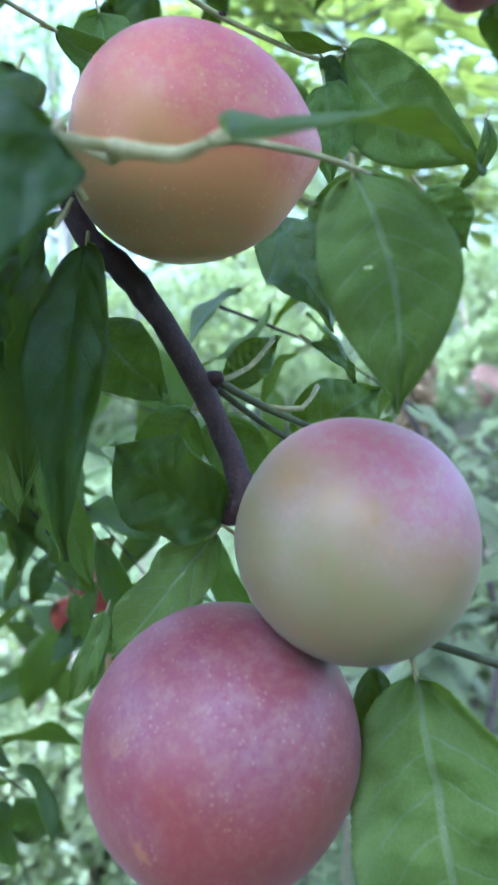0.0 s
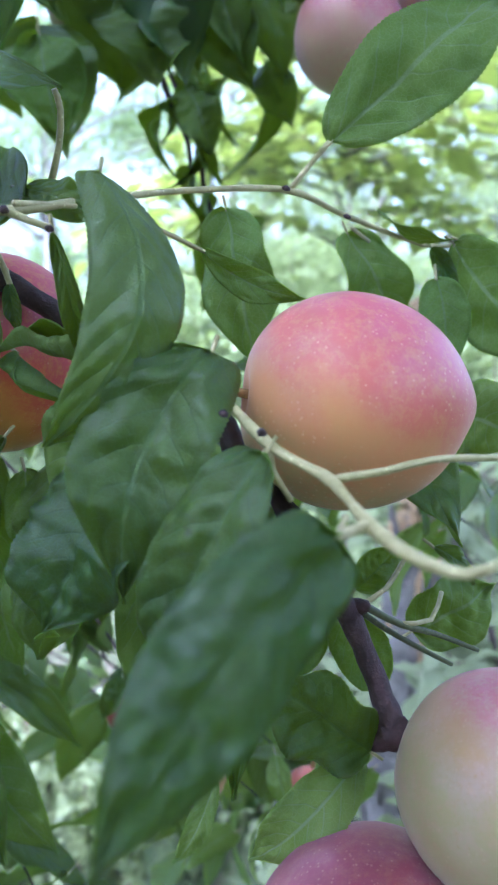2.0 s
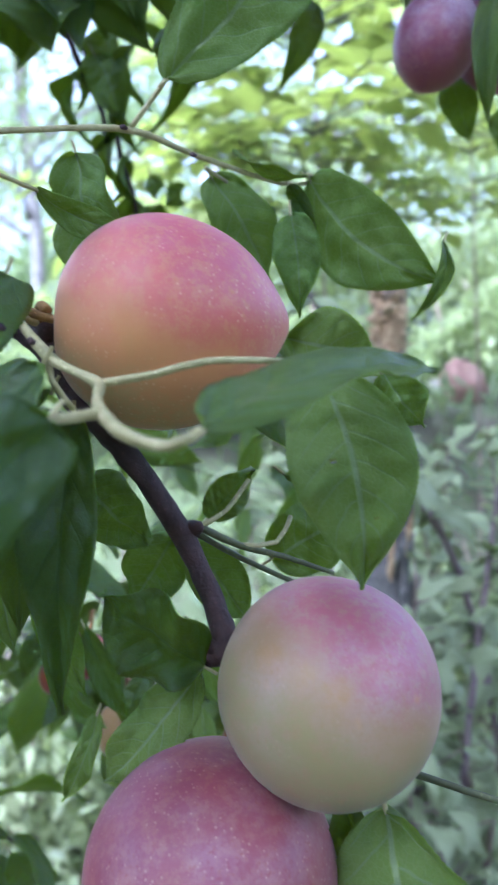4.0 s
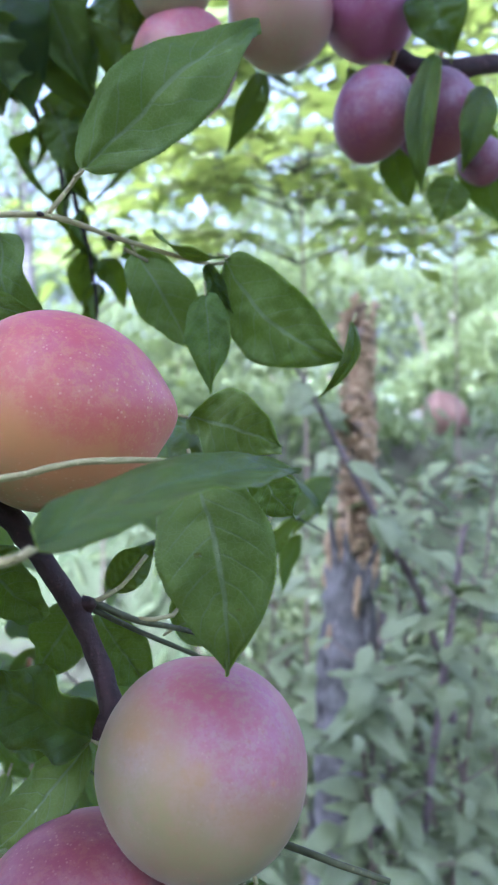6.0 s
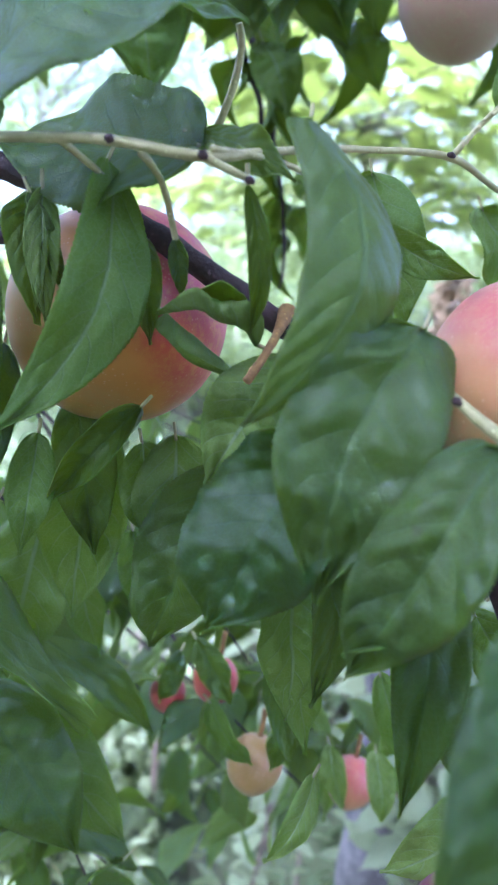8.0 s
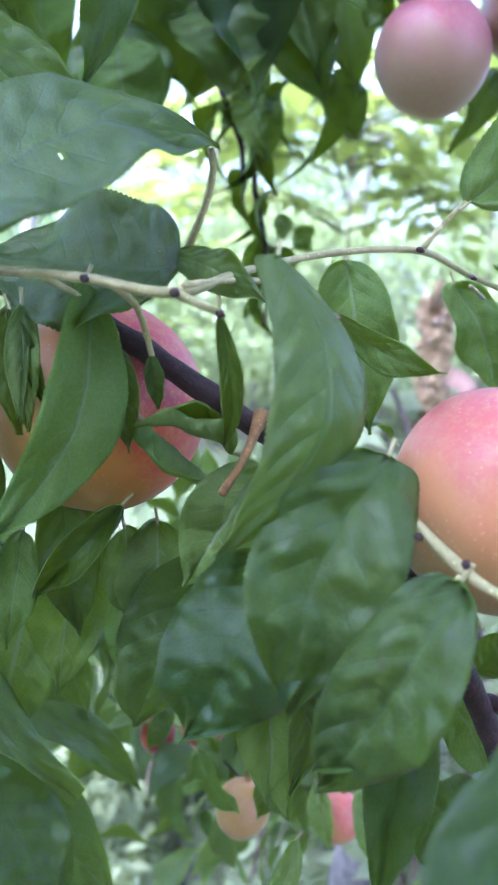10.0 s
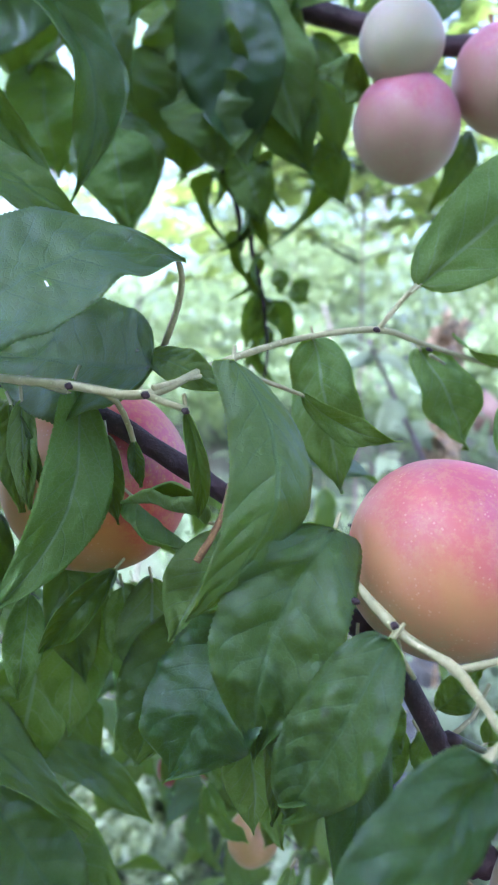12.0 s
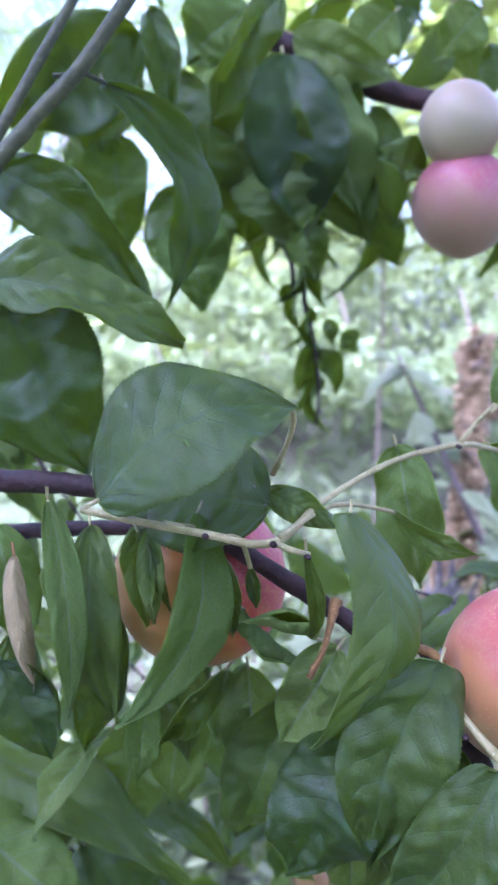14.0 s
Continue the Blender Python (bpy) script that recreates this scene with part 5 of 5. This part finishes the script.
def tree(label, x, y, height, crown, n, size, mat, seed, name="tree", low=0.3, trunk_r=0.07, gaps=16):
    """Trunk, limbs and a ragged crown of leaf clumps."""
    rng = random.Random(seed)
    nr = np.random.default_rng(seed)
    thing = tagged(new(name), label, name)
    o = Vector((x, y, ground_height(x, y)))
    thing.location = o
    tube("trunk", [o + Vector((0, 0, -0.1)), o + Vector((0.05, 0, height * 0.3)), o + Vector((-0.04, 0.05, height * 0.65)), o + Vector((0, 0, height * 0.9))], [trunk_r, trunk_r * 0.8, trunk_r * 0.5, trunk_r * 0.15], TRUNK, thing, 10, 0.15)
    centres = []
    for i in range(gaps):
        z = height * (low + (1 - low) * rng.random())
        a = rng.uniform(0, 6.28)
        rr = crown * rng.uniform(0.35, 1.0) * (1 - 0.5 * abs(z / height - 0.6))
        p = o + Vector((math.cos(a) * rr, math.sin(a) * rr, z))
        s = o + Vector((0, 0, max(0.1, z - rr * 0.6)))
        tube("limb", [s, s.lerp(p, 0.5) + Vector((0, 0, 0.06 * rr)), p], [trunk_r * 0.4, trunk_r * 0.22, trunk_r * 0.06], TRUNK, thing, 6, 0.15)
        k = n // gaps
        rad = crown * rng.uniform(0.22, 0.48)
        v = nr.normal(size=(k, 3))
        v *= (nr.random(k) ** 0.45 / np.linalg.norm(v, axis=1))[:, None] * rad
        v[:, 2] *= 0.7
        centres.append(v + np.array(p))
    simple_foliage("crown", np.concatenate(centres), size, mat, seed, thing)
    return thing


def shrub(label, x, y, w, d, h, n, size, mat, seed):
    nr = np.random.default_rng(seed)
    thing = tagged(new("shrub"), label, "shrub")
    g = ground_height(x, y)
    thing.location = (x, y, g)
    v = nr.random((n, 3))
    c = np.stack([x + (v[:, 0] - 0.5) * w, y + (v[:, 1] - 0.5) * d, np.zeros(n)], 1)
    lump = np.array([0.55 + 0.45 * (0.5 + 0.5 * math.sin(3.1 * a / w * 2 + seed) * math.cos(2.3 * b + seed)) for a, b, _ in c])
    edge = 1 - np.clip(np.abs(v[:, 0] - 0.5) * 2, 0, 1) ** 4
    c[:, 2] = g + h * lump * edge * (v[:, 2] ** 0.7)
    for i in range(8):
        sx = x + (i / 7 - 0.5) * w * 0.8
        tube("stem", [(sx, y, g - 0.03), (sx + 0.04, y, g + h * 0.4), (sx - 0.03, y + 0.03, g + h * 0.75)], [0.012, 0.009, 0.004], STEM_RED, thing, 6, 0.1)
    simple_foliage("foliage", c, size, mat, seed, thing)
    return thing


def ground_material():
    n = Net("garden_ground")
    obj = n.coords("Object")
    a, b, c = n.noise(obj, 0.7, 4.0), n.noise(obj, 9.0, 5.0), n.noise(obj, 90.0, 4.0)
    col = n.mix(n.ramp(b, 0.35, 0.7), (0.085, 0.075, 0.048), (0.16, 0.145, 0.10))
    col = n.mix(n.ramp(n.math("ADD", a, n.math("MULTIPLY", b, 0.3)), 0.58, 0.75), col, (0.10, 0.125, 0.05))
    col = n.mix(n.math("MULTIPLY", n.ramp(c, 0.5, 0.75), 0.4), col, (0.18, 0.14, 0.10))
    return n.done(n.principled(col, 0.95, n.bump(n.math("ADD", b, n.math("MULTIPLY", c, 0.4)), 0.6, 0.03)))


steps = [-400, -120, -40, -20, -12] + [-9 + 0.25 * i for i in range(73)] + [12, 20, 40, 120, 400]
gv, gf = [], []
for yy in steps:
    for xx in steps:
        gv.append((xx, yy + 5, ground_height(xx, yy + 5)))
gn = len(steps)
for i in range(gn - 1):
    for j in range(gn - 1):
        gf.append((i * gn + j, i * gn + j + 1, (i + 1) * gn + j + 1, (i + 1) * gn + j))
ground = tagged(mesh_object("ground", gv, gf, [ground_material()]), "pale dry garden soil with sparse grass", "ground", kind="structure")

# grass and low weeds
nr = np.random.default_rng(77)
gc = np.stack([nr.uniform(-2.2, 2.4, 16000), 0.9 + 7 * nr.random(16000) ** 1.4, np.zeros(16000)], 1)
gc = gc[[noise.noise(Vector((x * 0.9, y * 0.9, 3))) > -0.22 for x, y, _ in gc]]
gc[:, 2] = [ground_height(x, y) + abs(nr.normal(0, 0.06)) + 0.03 for x, y, _ in gc]
tagged(simple_foliage("grass", gc, 0.10, GRASSY, 78, flat=0.25), "low pale green grass and weeds", "grass", kind="stuff")

tree("tall tree with small leaves against the bright sky", -1.9, 7.0, 4.4, 1.5, 7000, 0.07, TREE, 51)
tree("tall tree with thin leafy limbs", -0.4, 9.5, 4.2, 1.7, 7000, 0.08, TREE, 52)
tree("bushy tree in dappled light", 1.2, 8.5, 3.0, 1.7, 9000, 0.08, HEDGE, 53, low=0.15)
tree("bushy tree at the garden's edge", 3.2, 8.0, 3.0, 1.6, 8000, 0.08, HEDGE, 54, low=0.15)
tree("tree at the garden's edge", -4.2, 8.5, 4.0, 1.9, 7000, 0.08, TREE, 55)
tree("distant green tree behind the garden", 0.6, 13.0, 4.4, 2.2, 6000, 0.11, TREE, 56)
tree("distant green tree behind the garden", 5.0, 13.0, 4.6, 2.4, 6000, 0.12, TREE, 57)
tree("distant green tree behind the garden", -3.0, 14.0, 4.8, 2.4, 6000, 0.12, TREE, 58)
shrub("dense shrub with small pale leaves", 1.75, 4.7, 1.8, 0.9, 0.75, 7000, 0.065, HEDGE, 61)
shrub("dense leafy shrub on the slope", -0.9, 4.4, 3.0, 0.9, 0.70, 8000, 0.065, HEDGE, 62)
shrub("tall hedge of small leaves at the back", 1.9, 7.0, 6.0, 0.9, 2.0, 26000, 0.07, HEDGE, 66)
shrub("lower hedge of small leaves at the back", -3.0, 7.4, 5.0, 0.9, 0.9, 12000, 0.07, HEDGE, 67)
shrub("low shrub with grey-green leaves", 0.30, 2.25, 1.1, 0.5, 0.95, 5000, 0.05, SAGE, 63)
shrub("low shrub in the shade of the plum tree", -0.7, 2.0, 1.1, 0.7, 0.95, 5000, 0.05, SAGE, 64)
shrub("low leafy weeds on top of the bank", -0.45, 3.3, 2.1, 1.5, 0.26, 5000, 0.06, HEDGE, 68)
shrub("low grey-green shrub beside saplings", 0.85, 2.1, 0.8, 0.6, 0.95, 4000, 0.05, SAGE, 65)

# reddish stone on the slope
clay = Net("reddish_stone")
cv = clay.coords("Object")
CLAY = clay.done(clay.principled(clay.mix(clay.ramp(clay.noise(cv, 14.0, 5.0), 0.3, 0.7), (0.22, 0.12, 0.085), (0.34, 0.21, 0.155)), 0.95, clay.bump(clay.noise(cv, 60.0, 4.0), 0.5, 0.01)))
bm = bmesh.new()
bmesh.ops.create_icosphere(bm, subdivisions=3, radius=0.10)
for v in bm.verts:
    v.co *= 1 + 0.35 * noise.noise(v.co * 9)
    v.co.x *= 0.9
stone = bpy.data.meshes.new("stone")
bm.to_mesh(stone)
bm.free()
stone.materials.append(CLAY)
stone.polygons.foreach_set("use_smooth", [True] * len(stone.polygons))
ob = tagged(new("stone", stone), "rounded reddish stone on the slope", "stone")
ob.location = (0.815, 3.2, ground_height(0.815, 3.2) + 0.055)

# unseen hedges added round the camera to cut low sky light
shrub("unseen tall leafy hedge added behind the camera to block light", 0.0, -3.6, 10.0, 1.2, 4.0, 11000, 0.20, SCREEN_LEAF, 71)
shrub("unseen tall leafy hedge added on the left to block light", -4.2, 0.5, 3.0, 6.0, 3.0, 8000, 0.20, SCREEN_LEAF, 72)
shrub("unseen tall leafy hedge added on the right to block light", 4.6, 0.5, 3.0, 6.0, 3.0, 8000, 0.20, SCREEN_LEAF, 73)

# the plum tree that bears the branches, its unseen crown added to shade them
shade_plum_tree = tagged(new("shade_plum_tree"), "plum tree with a dark trunk and an unseen leafy crown added for shade", "tree")
shade_plum_tree.location = (-0.95, 0.1, 0.0)
tube("trunk", [(-0.95, 0.1, -0.05), (-0.93, 0.12, 0.5), (-0.90, 0.08, 1.0), (-0.92, 0.0, 1.5)], [0.075, 0.06, 0.052, 0.045], BARK, shade_plum_tree, 16, 0.03, 0.15)
main_end = Vector((-0.2162, 0.2350, 1.5080))
upper_end = Vector((-0.1282, 0.4300, 1.7367))
tube("limb", [(-0.90, 0.08, 1.15), (-0.60, 0.20, 1.42), (-0.38, 0.24, 1.52), main_end], [0.035, 0.02, 0.010, 0.0045], BARK, shade_plum_tree, 12, 0.02, 0.12)
tube("limb", [(-0.92, 0.04, 1.40), (-0.60, 0.25, 2.00), (-0.28, 0.40, 2.02), upper_end], [0.035, 0.02, 0.012, 0.006], BARK, shade_plum_tree, 12, 0.02, 0.12)
for end in ((-0.5, -0.6, 2.6), (-1.3, -0.9, 2.7), (0.3, -0.7, 2.5), (-0.3, -1.3, 2.8), (-1.2, 0.4, 2.5)):
    e = Vector(end)
    tube("limb", [(-0.92, 0.0, 1.45), Vector((-0.92, 0.0, 1.5)).lerp(e, 0.5) + Vector((0, 0, 0.1)), e], [0.035, 0.02, 0.006], BARK, shade_plum_tree, 10, 0.03, 0.12)
nr = np.random.default_rng(91)
# out of view over and behind the camera, blocking sun and sky
cc = np.stack([nr.uniform(-2.3, 1.0, 8200), nr.uniform(-2.5, -0.25, 8200), nr.uniform(2.1, 2.9, 8200)], 1)
cd = np.stack([nr.uniform(-1.3, -0.14, 760), nr.uniform(-0.1, 0.8, 760), nr.uniform(2.12, 2.9, 760)], 1)
ce = np.stack([nr.uniform(-0.14, 1.1, 2200), nr.uniform(-0.25, 0.8, 2200), nr.uniform(2.15, 2.9, 2200)], 1)
cc = np.concatenate([cc, cd, ce])
# domed, lumpy top
cc[:, 2] += np.clip(0.55 * (1 - ((cc[:, 0] + 0.6) / 1.8) ** 2 - ((cc[:, 1] + 0.8) / 1.8) ** 2), 0, 1) + np.array([0.25 * max(0.0, noise.noise(Vector((1.6 * x, 1.6 * y, 5)))) for x, y, _ in cc])
simple_foliage("crown", cc, 0.10, SCREEN_LEAF, 92, shade_plum_tree)
